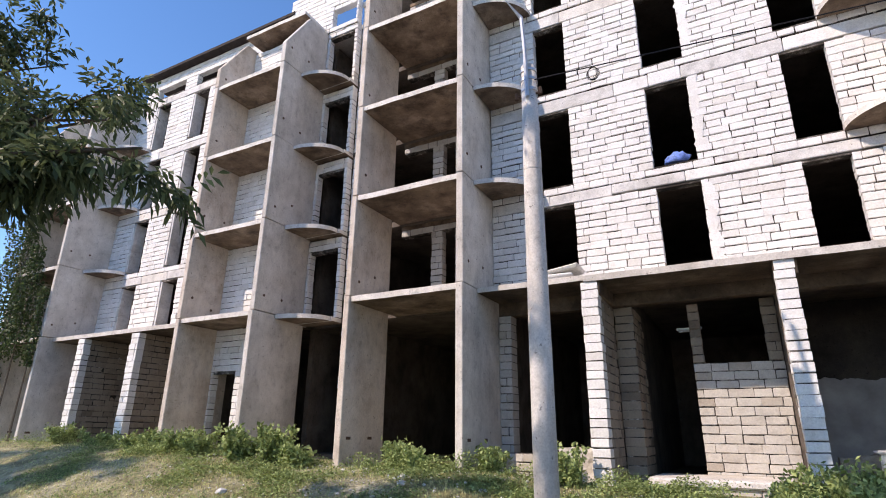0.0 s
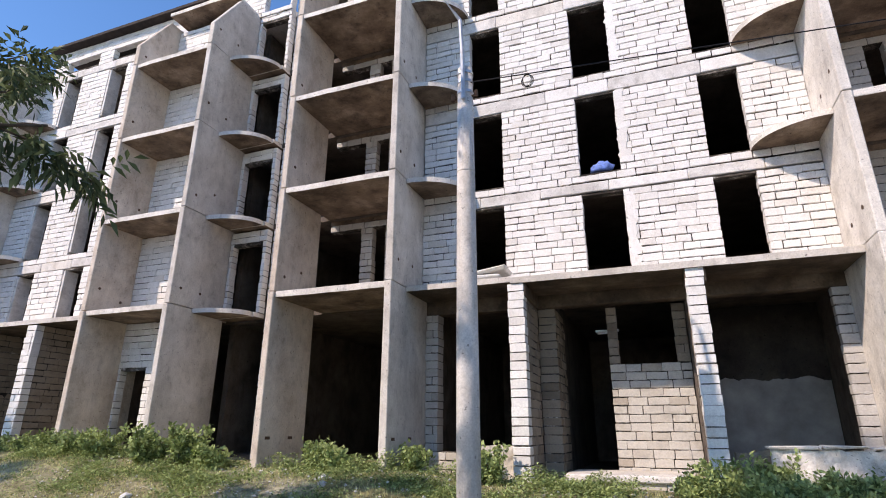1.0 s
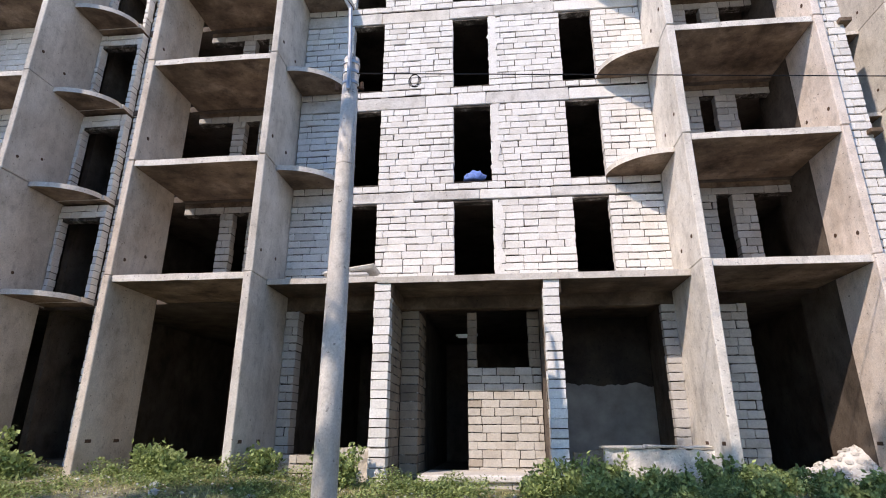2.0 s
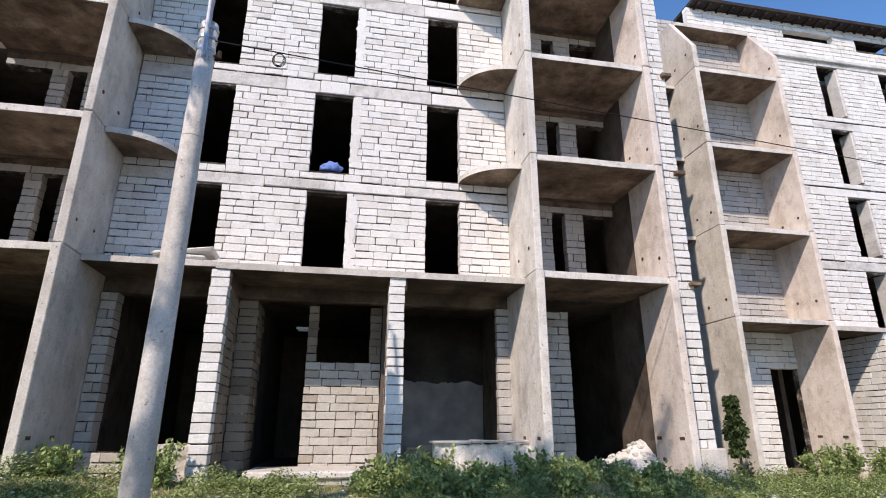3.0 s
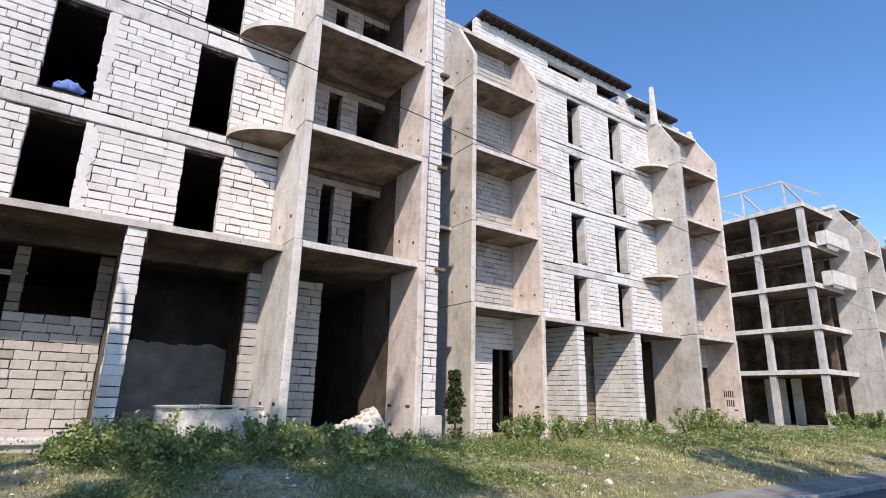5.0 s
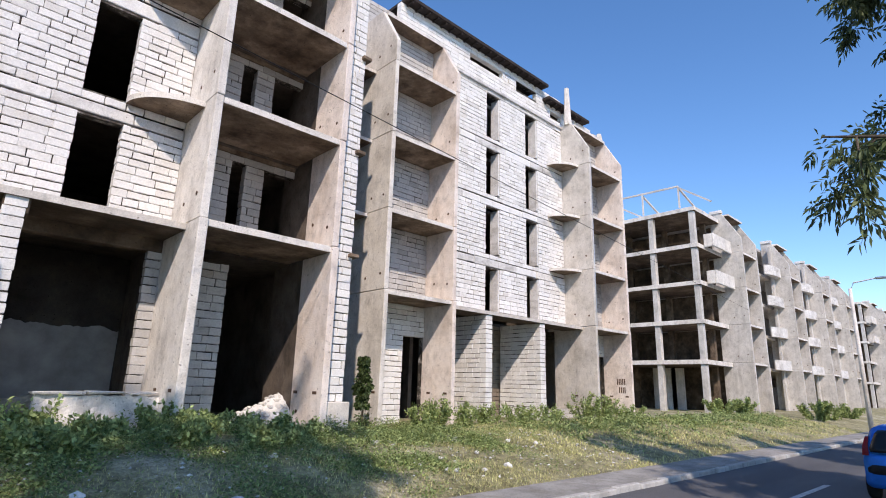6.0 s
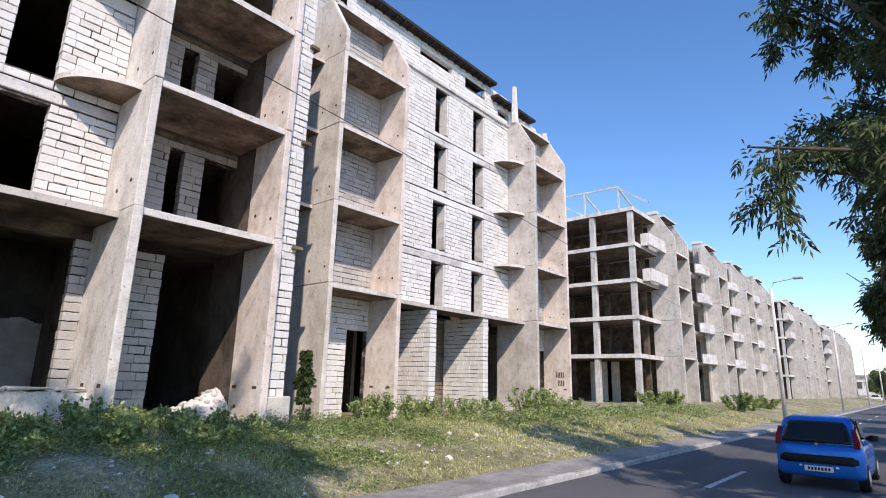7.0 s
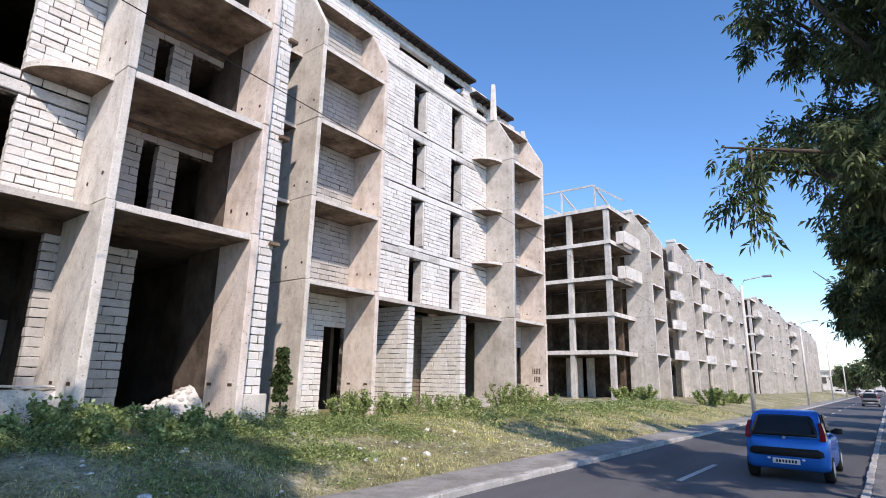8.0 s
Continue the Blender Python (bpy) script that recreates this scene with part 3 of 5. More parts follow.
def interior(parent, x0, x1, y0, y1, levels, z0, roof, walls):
    """Dark rooms behind the facade: floors, back wall with a few openings, cross walls. Their shade is put into the
    colour.
    """
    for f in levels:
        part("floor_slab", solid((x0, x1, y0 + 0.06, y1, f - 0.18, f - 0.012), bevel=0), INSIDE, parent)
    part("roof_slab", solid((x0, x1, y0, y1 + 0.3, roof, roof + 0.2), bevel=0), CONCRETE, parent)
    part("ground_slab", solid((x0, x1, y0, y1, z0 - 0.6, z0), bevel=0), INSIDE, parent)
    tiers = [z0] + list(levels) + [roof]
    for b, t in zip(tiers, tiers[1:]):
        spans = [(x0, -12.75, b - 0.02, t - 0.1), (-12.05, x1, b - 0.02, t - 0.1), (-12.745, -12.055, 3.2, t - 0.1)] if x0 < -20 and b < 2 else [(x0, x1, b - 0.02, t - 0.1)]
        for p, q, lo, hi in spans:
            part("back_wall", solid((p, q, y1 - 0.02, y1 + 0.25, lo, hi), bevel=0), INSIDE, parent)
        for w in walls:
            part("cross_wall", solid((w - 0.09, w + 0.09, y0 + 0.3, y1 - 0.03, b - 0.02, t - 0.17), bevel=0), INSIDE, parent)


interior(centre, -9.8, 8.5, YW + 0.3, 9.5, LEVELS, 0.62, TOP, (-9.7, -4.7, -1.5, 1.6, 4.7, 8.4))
# block strips at both ends, with broken stubs of slab
for k, (b, t) in enumerate(zip([0.4] + LEVELS, LEVELS + [TOP])):
    block_wall("end_strip", centre, "x", 7.90, 8.46, 0.25, 0.3, b, t - 0.01, BLOCK, (), True, 70 + k, "whitewashed block strip at the end of the section")
    block_wall("end_strip", centre, "x", -9.8, -8.4, 2.15, 0.25, b, t - 0.01, BLOCK, (), True, 80 + k, "whitewashed block strip at the end of the section")
    if k:
        part("slab_stub", solid((8.32, 8.58, 0.11, 0.45, b - 0.13, b - 0.03), bevel=0.012, wear=0.012), CONCRETE_SOFFIT, centre)
# concrete wall in the dark room colour, which stands in for shade
part("return_wall", solid((8.22, 8.44, 0.56, 9.4, 0.1, TOP), bevel=0), INSIDE, centre)
part("plinth", solid((7.91, 8.56, 0.06, 0.55, 0.0, 1.15), bevel=0.03, wear=0.03), CONCRETE, centre)


# ---- right wing ----
YR = 2.94
LR = [4.63 + 2.81 * k for k in range(4)]
right = thing("apartment_building", (19, 5, ROAD + 0.1), "set-back wing of the abandoned block with attic storey and dark eaves", "building")
parent_levels[right.name] = LR
RTOP = 15.6
for x0, y0, mat, seed in ((11.57, YR, CONCRETE_PALE, 11), (14.71, YR, CONCRETE_PINK, 12), (24.35, YR, CONCRETE, 13), (27.59, YR, CONCRETE_PINK, 14)):
    fin(right, x0, x0 + 0.18, y0, YR + (1.6 if x0 in (14.71, 27.59) else 2.36), -0.3, RTOP, mat, 1.0, seed)
WR = YR + 1.66
for x0, x1 in ((11.75, 14.71), (24.53, 27.59)):
    for k, f in enumerate(LR + [RTOP - 0.02]):
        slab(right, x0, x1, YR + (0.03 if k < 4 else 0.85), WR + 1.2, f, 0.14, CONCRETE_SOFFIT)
    for k, (b, t) in enumerate(zip([0.0] + LR, LR + [RTOP])):
        hole = [(x1 - 1.0, x1 - 0.05, 0.0, 3.4)] if k == 0 else []
        # upper storeys take the grey with shade in it, the ground storey white
        block_wall("loggia_wall", right, "x", x0, x1, YR + 1.5, 0.24, b + 0.01, t - 0.15, BLOCK_GREY if k else BLOCK, hole, x0 < 20 and k < 3, 100 + k, "block wall at the back of the loggia")
WINR = [(18.32, 19.27), (21.22, 22.19)]
for k in range(4):
    f = LR[k]
    base = f if k == 0 else f - 0.3
    holes = [(a, b, f - 0.1, f + 2.1) for a, b in WINR]
    block_wall("wall_panel", right, "x", 14.90, 24.34, WR, 0.25, base, f + 2.14, BLOCK, holes, k < 2, 110 + k, "whitewashed block wall with tall window openings")
    ring_beam(right, 14.90, 24.34, WR, f + 2.15, f + 2.49, 310 + k)
    for a, b in WINR:
        part("window_reveal", solid((b - 0.10, b - 0.004, WR + 0.02, WR + 0.5, f, f + 2.1), bevel=0.008), BEAM, right)
    if k:
        quarter_balcony(right, 24.34, WR, 1.35, 1.05, f, -1)
        slab(right, 9.95, 11.56, WR - 0.5, WR + 0.6, f, 0.12, CONCRETE_SOFFIT, "gap_slab")
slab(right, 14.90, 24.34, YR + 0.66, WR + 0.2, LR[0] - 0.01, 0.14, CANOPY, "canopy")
for x0, y1, seed in ((17.36, 6.0, 1), (20.95, 6.0, 2)):
    block_wall("pillar", right, "y", YR + 0.72, y1, x0, 0.38, -0.1, LR[0] - 0.16, BLOCK, (), True, 120 + seed, "whitewashed deep block pillar")
block_wall("parapet", right, "x", 21.4, 24.34, WR - 0.4, 0.3, -0.1, 0.75, BLOCK_GREY, (), True, 125, "low block parapet")
block_wall("ground_wall", right, "x", 17.7, 24.34, 6.2, 0.24, -0.1, LR[0] - 0.16, BLOCK_DARK, [(19.2, 20.2, -0.1, 2.4), (22, 23, 0.9, 3)], True, 126, "limestone block wall behind the pillars")
# attic
AY = WR + 0.35
holesA = [(17.5, 19.85, 16.68, 17.14), (20.95, 22.65, 16.62, 17.1), (23.9, 24.9, 16.2, 16.6)]
block_wall("attic_wall", right, "x", 13.2, 24.9, AY, 0.25, LR[3] + 2.49, 17.5, BLOCK, holesA, False, 130, "whitewashed attic wall with low wide openings")
block_wall("attic_wall", right, "x", 24.9, 28.0, AY, 0.25, LR[3], 16.84, BLOCK, [(25.4, 26.6, 15.9, 16.4)], False, 131, "whitewashed attic wall")
block_wall("attic_wall", right, "x", 9.9, 13.2, AY + 0.4, 0.25, 0.0, 17.1, BLOCK_GREY, [(10.1, 11.3, z + 0.1, z + 2.3) for z in LR] + [(10.1, 11.3, 0.2, 3.5)], False, 132, "grey block wall in the recess")
part("attic_ledge", solid((14.9, 24.34, WR - 0.10, AY + 0.02, LR[3] + 2.36, LR[3] + 2.5), bevel=0.02, wear=0.01), BEAM, right)
for x0, x1, z in ((13.3, 23.2, 17.51), (23.21, 27.2, 16.85)):
    eave = part("eave", solid((x0, x1, AY - 0.45, AY + 6, z, z + 0.16), bevel=0.01), ROOFING, right, "dark bitumen roof edge")
    n = int((x1 - x0) / 0.5)
    for i in range(n):
        r = part("rafter_end", solid((x0 + 0.2 + i * 0.5, x0 + 0.28 + i * 0.5, AY - 0.40, AY, z - 0.1, z - 0.002), bevel=0), ROOFING)
        r.parent = eave
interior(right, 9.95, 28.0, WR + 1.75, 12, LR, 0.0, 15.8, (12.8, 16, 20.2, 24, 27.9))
part("gable_wall", solid((27.77, 28.0, WR, 12.25, -0.2, 16.4), bevel=0), CONCRETE, right)
for x in (24.44, 27.68):
    bm = bmesh.new()
    tube(bm, [(x, YR + 1.25, RTOP), (x - 0.03, YR + 1.25, RTOP + (2.2 if x < 25 else 0.6))], [0.22, 0.13], 6)
    part("stub_post", bm, CONCRETE_PALE, right)

# ---- left wing ----
YL = -0.05
LL = [4.76 + 2.79 * k for k in range(4)]
left = thing("apartment_building", (-16, 3, 1.0), "wing of the abandoned block with ivy on its far fins", "building")
parent_levels[left.name] = LL
WL = YL + 1.85
for x0, mat, seed in ((-11.37, CONCRETE, 21), (-14.52, CONCRETE_TAN, 22), (-22.3, CONCRETE, 23), (-25.4, CONCRETE, 24)):
    fin(left, x0, x0 + 0.18, YL, WL + 0.2, 0.4, RTOP, mat, 1.0, seed)
for x0, x1 in ((-14.34, -11.37), (-25.22, -22.3)):
    for k, f in enumerate(LL + [RTOP + 0.3]):
        slab(left, x0, x1, YL + (0.03 if k < 4 else 0.85), WL + 0.7, f, 0.14, CONCRETE_SOFFIT)
    for k, (b, t) in enumerate(zip([0.8] + LL, LL + [RTOP])):
        block_wall("loggia_wall", left, "x", x0, x1, YL + 1.42, 0.24, b + 0.01, t - 0.15, BLOCK, [(x0 + 0.1, x0 + 1.1, 0.8, 3.2)] if k == 0 else [], False, 140 + k, "block wall at the back of the loggia")
WINL = [(-20.87, -19.92), (-18.42, -17.44)]
for k in range(4):
    f = LL[k]
    base = f if k == 0 else f - 0.3
    block_wall("wall_panel", left, "x", -22.11, -14.53, WL, 0.25, base, f + 2.14, BLOCK, [(a, b, f - 0.1, f + 2.1) for a, b in WINL], k < 1, 150 + k, "whitewashed block wall with tall window openings")
    ring_beam(left, -22.11, -14.53, WL, f + 2.15, f + 2.49, 320 + k)
    for a, b in WINL:
        part("window_reveal", solid((a + 0.004, a + 0.10, WL + 0.02, WL + 0.5, f, f + 2.1), bevel=0.008), BEAM, left)
    # doors and quarter balconies beside the centre
    block_wall("door_wall", left, "x", -11.17, -9.82, WL + 0.1, 0.25, f + 0.01, f + 2.6, BLOCK, [(-11.05, -9.95, f, f + 2.15)], True, 160 + k, "block wall with a doorway")
    slab(left, -11.18, -9.82, WL - 0.1, WL + 0.4, f, 0.14, CONCRETE_SOFFIT, "threshold")
    quarter_balcony(left, -11.18, WL - 0.1, 1.3, 0.95, f, 1)
    if k:
        quarter_balcony(left, -22.11, WL, 1.3, 0.95, f, 1)
slab(left, -22.11, -14.53, YL + 0.38, WL + 0.3, LL[0] - 0.01, 0.14, CANOPY, "canopy")
for x0, seed in ((-17.25, 1), (-20.35, 2)):
    # dark blocks behind a white front paint the shade of the sides
    block_wall("pillar", left, "y", YL + 0.66, 3.4, x0, 0.38, 0.6, LL[0] - 0.16, BLOCK_DARK, (), True, 170 + seed, "deep limestone block pillar, coloured for shade")
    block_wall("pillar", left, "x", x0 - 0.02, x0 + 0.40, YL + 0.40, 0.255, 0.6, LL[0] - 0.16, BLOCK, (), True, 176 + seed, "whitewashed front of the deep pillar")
block_wall("parapet", left, "x", -22.1, -20.4, 1.1, 0.3, 0.6, 1.5, BLOCK_GREY, (), True, 173, "low block parapet")
AL = WL + 0.35
block_wall("attic_wall", left, "x", -22.4, -13.2, AL, 0.25, LL[3] + 2.49, 17.2, BLOCK, [(-21.6, -19.7, 16.1, 16.7), (-18.9, -16.8, 16.1, 16.7)], False, 180, "whitewashed attic wall with low wide openings")
block_wall("attic_wall", left, "x", -13.2, -9.82, AL - 0.3, 0.25, 15.6, 17.9, BLOCK, [(-11.0, -9.9, 15.7, 16.6)], False, 181, "whitewashed attic wall")
part("eave", solid((-22.6, -13.0, AL - 0.35, AL + 6, 17.21, 17.36), bevel=0.01), ROOFING, left, "dark bitumen roof edge")
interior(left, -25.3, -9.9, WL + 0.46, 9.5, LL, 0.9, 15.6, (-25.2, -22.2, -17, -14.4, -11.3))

bm = bmesh.new()
tube(bm, [(24.58, YR + 0.06, ROAD + 0.1), (24.58, YR + 0.06, 13.4)], [0.045, 0.045], 8)
part("downpipe", bm, GALV, right, "pale vertical downpipe", True)
for i in range(9):
    yy = YR + 0.35 + 0.10 * (i % 5)
    part("graffiti_bar", solid((27.576, 27.584, yy, yy + 0.06, 1.95 - 0.42 * (i // 5), 2.25 - 0.42 * (i // 5)), bevel=0), RUST, right, "dark spray-painted bars")


# ---- farther blocks along the road ----
CONCRETE_GREY = material("grey bare concrete", concrete_like((0.44, 0.42, 0.385), (0.58, 0.555, 0.515), (0.69, 0.665, 0.625), (0.17, 0.15, 0.13), 0.5, (1.2, 1.2, 0.15)))


def far_block(x0, fronts, yf, label, seed, deep=1.7):
    """A bare concrete frame: open gable with columns and slabs, then pairs of fins with loggias and round-fronted balconies."""
    b = thing("apartment_building", (x0, 4, 0), label, "building", "bare concrete blocks")
    lv = [4.0, 6.88, 9.72, 12.55]
    top = 15.4
    parent_levels[b.name] = lv
    x1 = fronts[-1] + 3.5
    tiers = [0.0] + lv + [top]
    for z in lv + [top]:
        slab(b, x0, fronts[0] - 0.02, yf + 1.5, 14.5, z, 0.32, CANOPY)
        part("slab", solid((fronts[0] + 0.2, x1, yf + deep + (0 if z < top else 0.6), 14.5, z - 0.25, z), bevel=0), CONCRETE, b)
    # inner column row and core wall coloured dark to paint the frame's shade
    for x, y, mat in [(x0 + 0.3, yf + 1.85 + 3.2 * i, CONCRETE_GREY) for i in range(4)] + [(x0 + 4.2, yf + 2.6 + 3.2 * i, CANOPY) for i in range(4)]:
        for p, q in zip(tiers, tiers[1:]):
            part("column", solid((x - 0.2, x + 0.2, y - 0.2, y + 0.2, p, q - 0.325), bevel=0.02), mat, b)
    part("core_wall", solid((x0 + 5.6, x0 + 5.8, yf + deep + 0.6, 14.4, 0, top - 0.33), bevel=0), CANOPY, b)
    part("core_wall", solid((x0 + 4.0, x0 + 4.2, yf + 5, yf + 7.5, 0, 3.6), bevel=0), CONCRETE_GREY, b)
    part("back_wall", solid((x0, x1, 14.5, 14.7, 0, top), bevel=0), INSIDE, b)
    for z in lv[2:]:
        part("balcony_parapet", solid((x0 + 1.2, fronts[0] - 0.05, yf + 0.75, yf + 0.9, z - 0.15, z + 0.85), bevel=0.03), CONCRETE_PALE, b)
        part("balcony_parapet", solid((x0 + 1.2, x0 + 1.35, yf + 0.91, yf + 1.49, z - 0.15, z + 0.85), bevel=0.03), CONCRETE_PALE, b)
    for i, x in enumerate(fronts):
        for fx in (x, x + 3.3):
            fin(b, fx, fx + 0.2, yf, yf + deep + 0.5, -0.2, top + 0.5, CONCRETE_GREY, 1.3, seed + i)
            part("coping", solid((fx - 0.08, fx + 0.28, yf + 1.25, yf + deep + 0.5, top + 0.505, top + 0.78), bevel=0.03), BEAM, b, "whitish coping on the fin")
        for z in lv + [top + 0.4]:
            slab(b, x + 0.2, x + 3.3, yf + (0.05 if z < top else 0.8), yf + deep, z, 0.15, CONCRETE_SOFFIT)
        for z in tiers[:-1]:
            # dark panel that paints the shade of the loggia
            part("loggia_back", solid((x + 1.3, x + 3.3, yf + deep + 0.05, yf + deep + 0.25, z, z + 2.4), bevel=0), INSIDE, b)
        if i + 1 < len(fronts):
            nx = fronts[i + 1]
            for p, q in zip(tiers, tiers[1:]):
                part("facade_wall", solid((x + 3.52, x + 4.4, yf + deep - 0.4, yf + deep - 0.2, p, q - 0.02), bevel=0), CONCRETE_GREY, b)
                part("facade_wall", solid((nx - 0.6, nx - 0.02, yf + deep - 0.4, yf + deep - 0.2, p, q - 0.02), bevel=0), CONCRETE_GREY, b)
            for z in lv:
                w, bk = 2.6, yf + deep - 0.42
                pts = [(nx - 0.02, bk), (nx - 0.02, yf + 0.75)] + [(nx - 0.4 - w * math.sin(a), bk - (bk - yf - 0.75) * math.cos(a)) for a in [0.15 + 1.42 * j / 8 for j in range(9)]]
                part("round_balcony", prism(pts, z - 0.15, z + 0.72, "z", 0.02), BEAM, b)
    # added partitions in the dark colour deepen the shade inside
    for z in tiers[:-1]:
        part("room_wall", solid((x0 + 7.7, x1, yf + deep + 2.2, yf + deep + 2.4, z, z + 2.5), bevel=0), INSIDE, b)
    part("gable_end", solid((x1, x1 + 0.2, yf + deep - 0.1, 14.6, 0, top), bevel=0), CONCRETE_PALE, b)
    return b


b2 = far_block(41.6, [46.4, 58.8, 70.1, 80.9], 3.0, "bare concrete frame of an unfinished block beyond the gap", 3)
for y in (6.0, 9.0, 12.0):
    bm = bmesh.new()
    tube(bm, [(42.6, y, 15.8), (42.6, y, 17.6)], [0.08, 0.08], 4)
    part("roof_post", bm, POLE, b2, "pale concrete post left on the roof")
for pts in ([(42.6, 3.6, 15.8), (42.6, 6.0, 17.5)], [(42.6, 6.0, 17.6), (42.6, 12.5, 17.7)], [(42.6, 6.0, 17.5), (48.6, 6.0, 15.7)], [(42.6, 9.0, 17.5), (48.6, 9.0, 15.7)], [(42.6, 9.0, 15.6), (42.6, 12.0, 17.5)]):
    bm = bmesh.new()
    tube(bm, pts, [0.09, 0.09], 4)
    part("roof_strut", bm, POLE, b2, "pale concrete strut left on the roof")
far_block(100.0, [104.8, 115, 124.6], 3.0, "bare concrete block farther along the road", 5)
far_block(143.0, [149, 160, 171, 182], 3.0, "bare concrete block at the end of the road", 7)


# ---- plants ----
def leaf_mesh(name, leaves, mat, parent, label="", kind="", droop=0.0):
    """leaves: (place, direction, length, width). Each leaf is a bent blade of four triangles."""
    verts, faces = [], []
    for p, d, ln, wd in leaves:
        d = d.normalized()
        s = d.orthogonal().normalized()
        s.rotate(Matrix.Rotation(random.uniform(0, 6.28), 3, d))
        n = d.cross(s)
        k = len(verts)
        verts += [p, p + d * ln * 0.5 + s * wd / 2 + n * ln * 0.06, p + d * ln - Vector((0, 0, droop * ln)), p + d * ln * 0.5 - s * wd / 2 + n * ln * 0.06]
        faces += [(k, k + 1, k + 2), (k, k + 2, k + 3)]
    me = bpy.data.meshes.new(name)
    me.from_pydata([tuple(v) for v in verts], [], faces)
    me.materials.append(mat)
    ob = new(name, me)
    if parent:
        link(ob, parent)
    return tagged(ob, label, kind=kind)


def rand_dir(rng, down=0.0):
    v = Vector((rng.gauss(0, 1), rng.gauss(0, 1), rng.gauss(0, 1) - down))
    return v.normalized()


def tree(at, height, radius, crown_low, seed, label, leaves=9000, leaf=0.16, lean=(0, 0), group="street trees", limbs=12):
    rng = random.Random(seed)
    random.seed(seed)
    root = thing("tree", at, label, "tree", group)
    base = Vector(at)
    bm = bmesh.new()
    fork = base + Vector((lean[0] * 0.3, lean[1] * 0.3, crown_low))
    tube(bm, [base - Vector((0, 0, 0.2)), base + Vector((0.03, 0.02, crown_low * 0.5)), fork], [0.2, 0.15, 0.13], 9)
    part("trunk", bm, BARK, root, smooth=True)
    bm = bmesh.new()
    tips = []
    for i in range(limbs):
        a = 2 * math.pi * i * 0.618 * limbs / limbs + rng.uniform(-0.3, 0.3)
        up = rng.uniform(0.15, 1.0)
        out = radius * math.sqrt(1 - (up - 0.35) ** 2 * 0.9) * rng.uniform(0.7, 1.05)
        end = fork + Vector((math.cos(a) * out + lean[0], math.sin(a) * out + lean[1], (height - crown_low) * up))
        mid = fork.lerp(end, 0.5) + Vector((rng.uniform(-0.3, 0.3), rng.uniform(-0.3, 0.3), rng.uniform(0.2, 0.6)))
        tube(bm, [fork, mid, end], [0.09, 0.05, 0.015], 6)
        for j in range(9):
            s = rng.uniform(0.3, 1.0)
            p = (fork.lerp(mid, s * 2) if s < 0.5 else mid.lerp(end, s * 2 - 1))
            q = p + rand_dir(rng, 0.1) * rng.uniform(0.5, 1.25)
            tube(bm, [p, p.lerp(q, 0.5) + Vector((0, 0, 0.08)), q], [0.02, 0.013, 0.005], 4)
            tips.append((p, q))
    tagged(part("branch_work", bm, BARK, root, smooth=True), kind="stuff")
    out = []
    per = leaves // (len(tips) * 7)
    for p, q in tips:
        for _ in range(per):
            # one compound leaf: a stalk with leaflets in pairs
            s = p.lerp(q, rng.uniform(0.15, 1.08)) + rand_dir(rng) * rng.uniform(0, 0.28)
            d = (rand_dir(rng, 0.25) + (q - p).normalized() * 0.6).normalized()
            side = d.orthogonal().normalized()
            side.rotate(Matrix.Rotation(rng.uniform(0, 6.28), 3, d))
            for j in range(7):
                c = s + d * leaf * 0.42 * (j // 2 + 0.4)
                w = d * 0.7 + side * (0.9 if j % 2 else -0.9) if j < 6 else d
                out.append((c, w + Vector((0, 0, -0.25)), leaf * rng.uniform(0.7, 1.1), leaf * 0.3))
    leaf_mesh("crown", out, LEAF, root, droop=0.25)
    return root


TREES = "street tree with slim compound leaves beside the pavement"
tree((11.6, -13.9, ROAD + 0.1), 13.6, 3.5, 3.8, 21, TREES, 72000, 0.17, (0.0, 1.2), limbs=30)
tree((20.5, -13.3, ROAD + 0.1), 10.6, 3.1, 2.4, 2, TREES, 80000, 0.22)
tree((27.5, -12.6, ROAD + 0.1), 8.6, 3.3, 2.2, 3, TREES, 50000, 0.26)
tree((36.0, -12.7, ROAD + 0.1), 8.0, 3.0, 2.0, 4, TREES, 30000, 0.3)
tree((48.0, -13.2, ROAD + 0.1), 7.5, 2.6, 1.8, 5, TREES, 22000, 0.34)
tree((66.0, -13.4, ROAD + 0.1), 7.5, 2.6, 1.8, 9, TREES, 16000, 0.4)
tree((-2.4, -12.7, ROAD + 0.1), 13.0, 3.7, 7.6, 6, TREES, 46000, 0.2, (-0.2, 1.9), limbs=22)
tree((-8.9, -11.9, ROAD + 0.1), 9.0, 4.2, 3.2, 8, TREES, 46000, 0.185, (0.35, 1.4), limbs=20)
tree((-24.0, -11.8, ROAD + 0.1), 14.0, 3.6, 5.0, 10, TREES, 30000, 0.26, (0, 0.8))


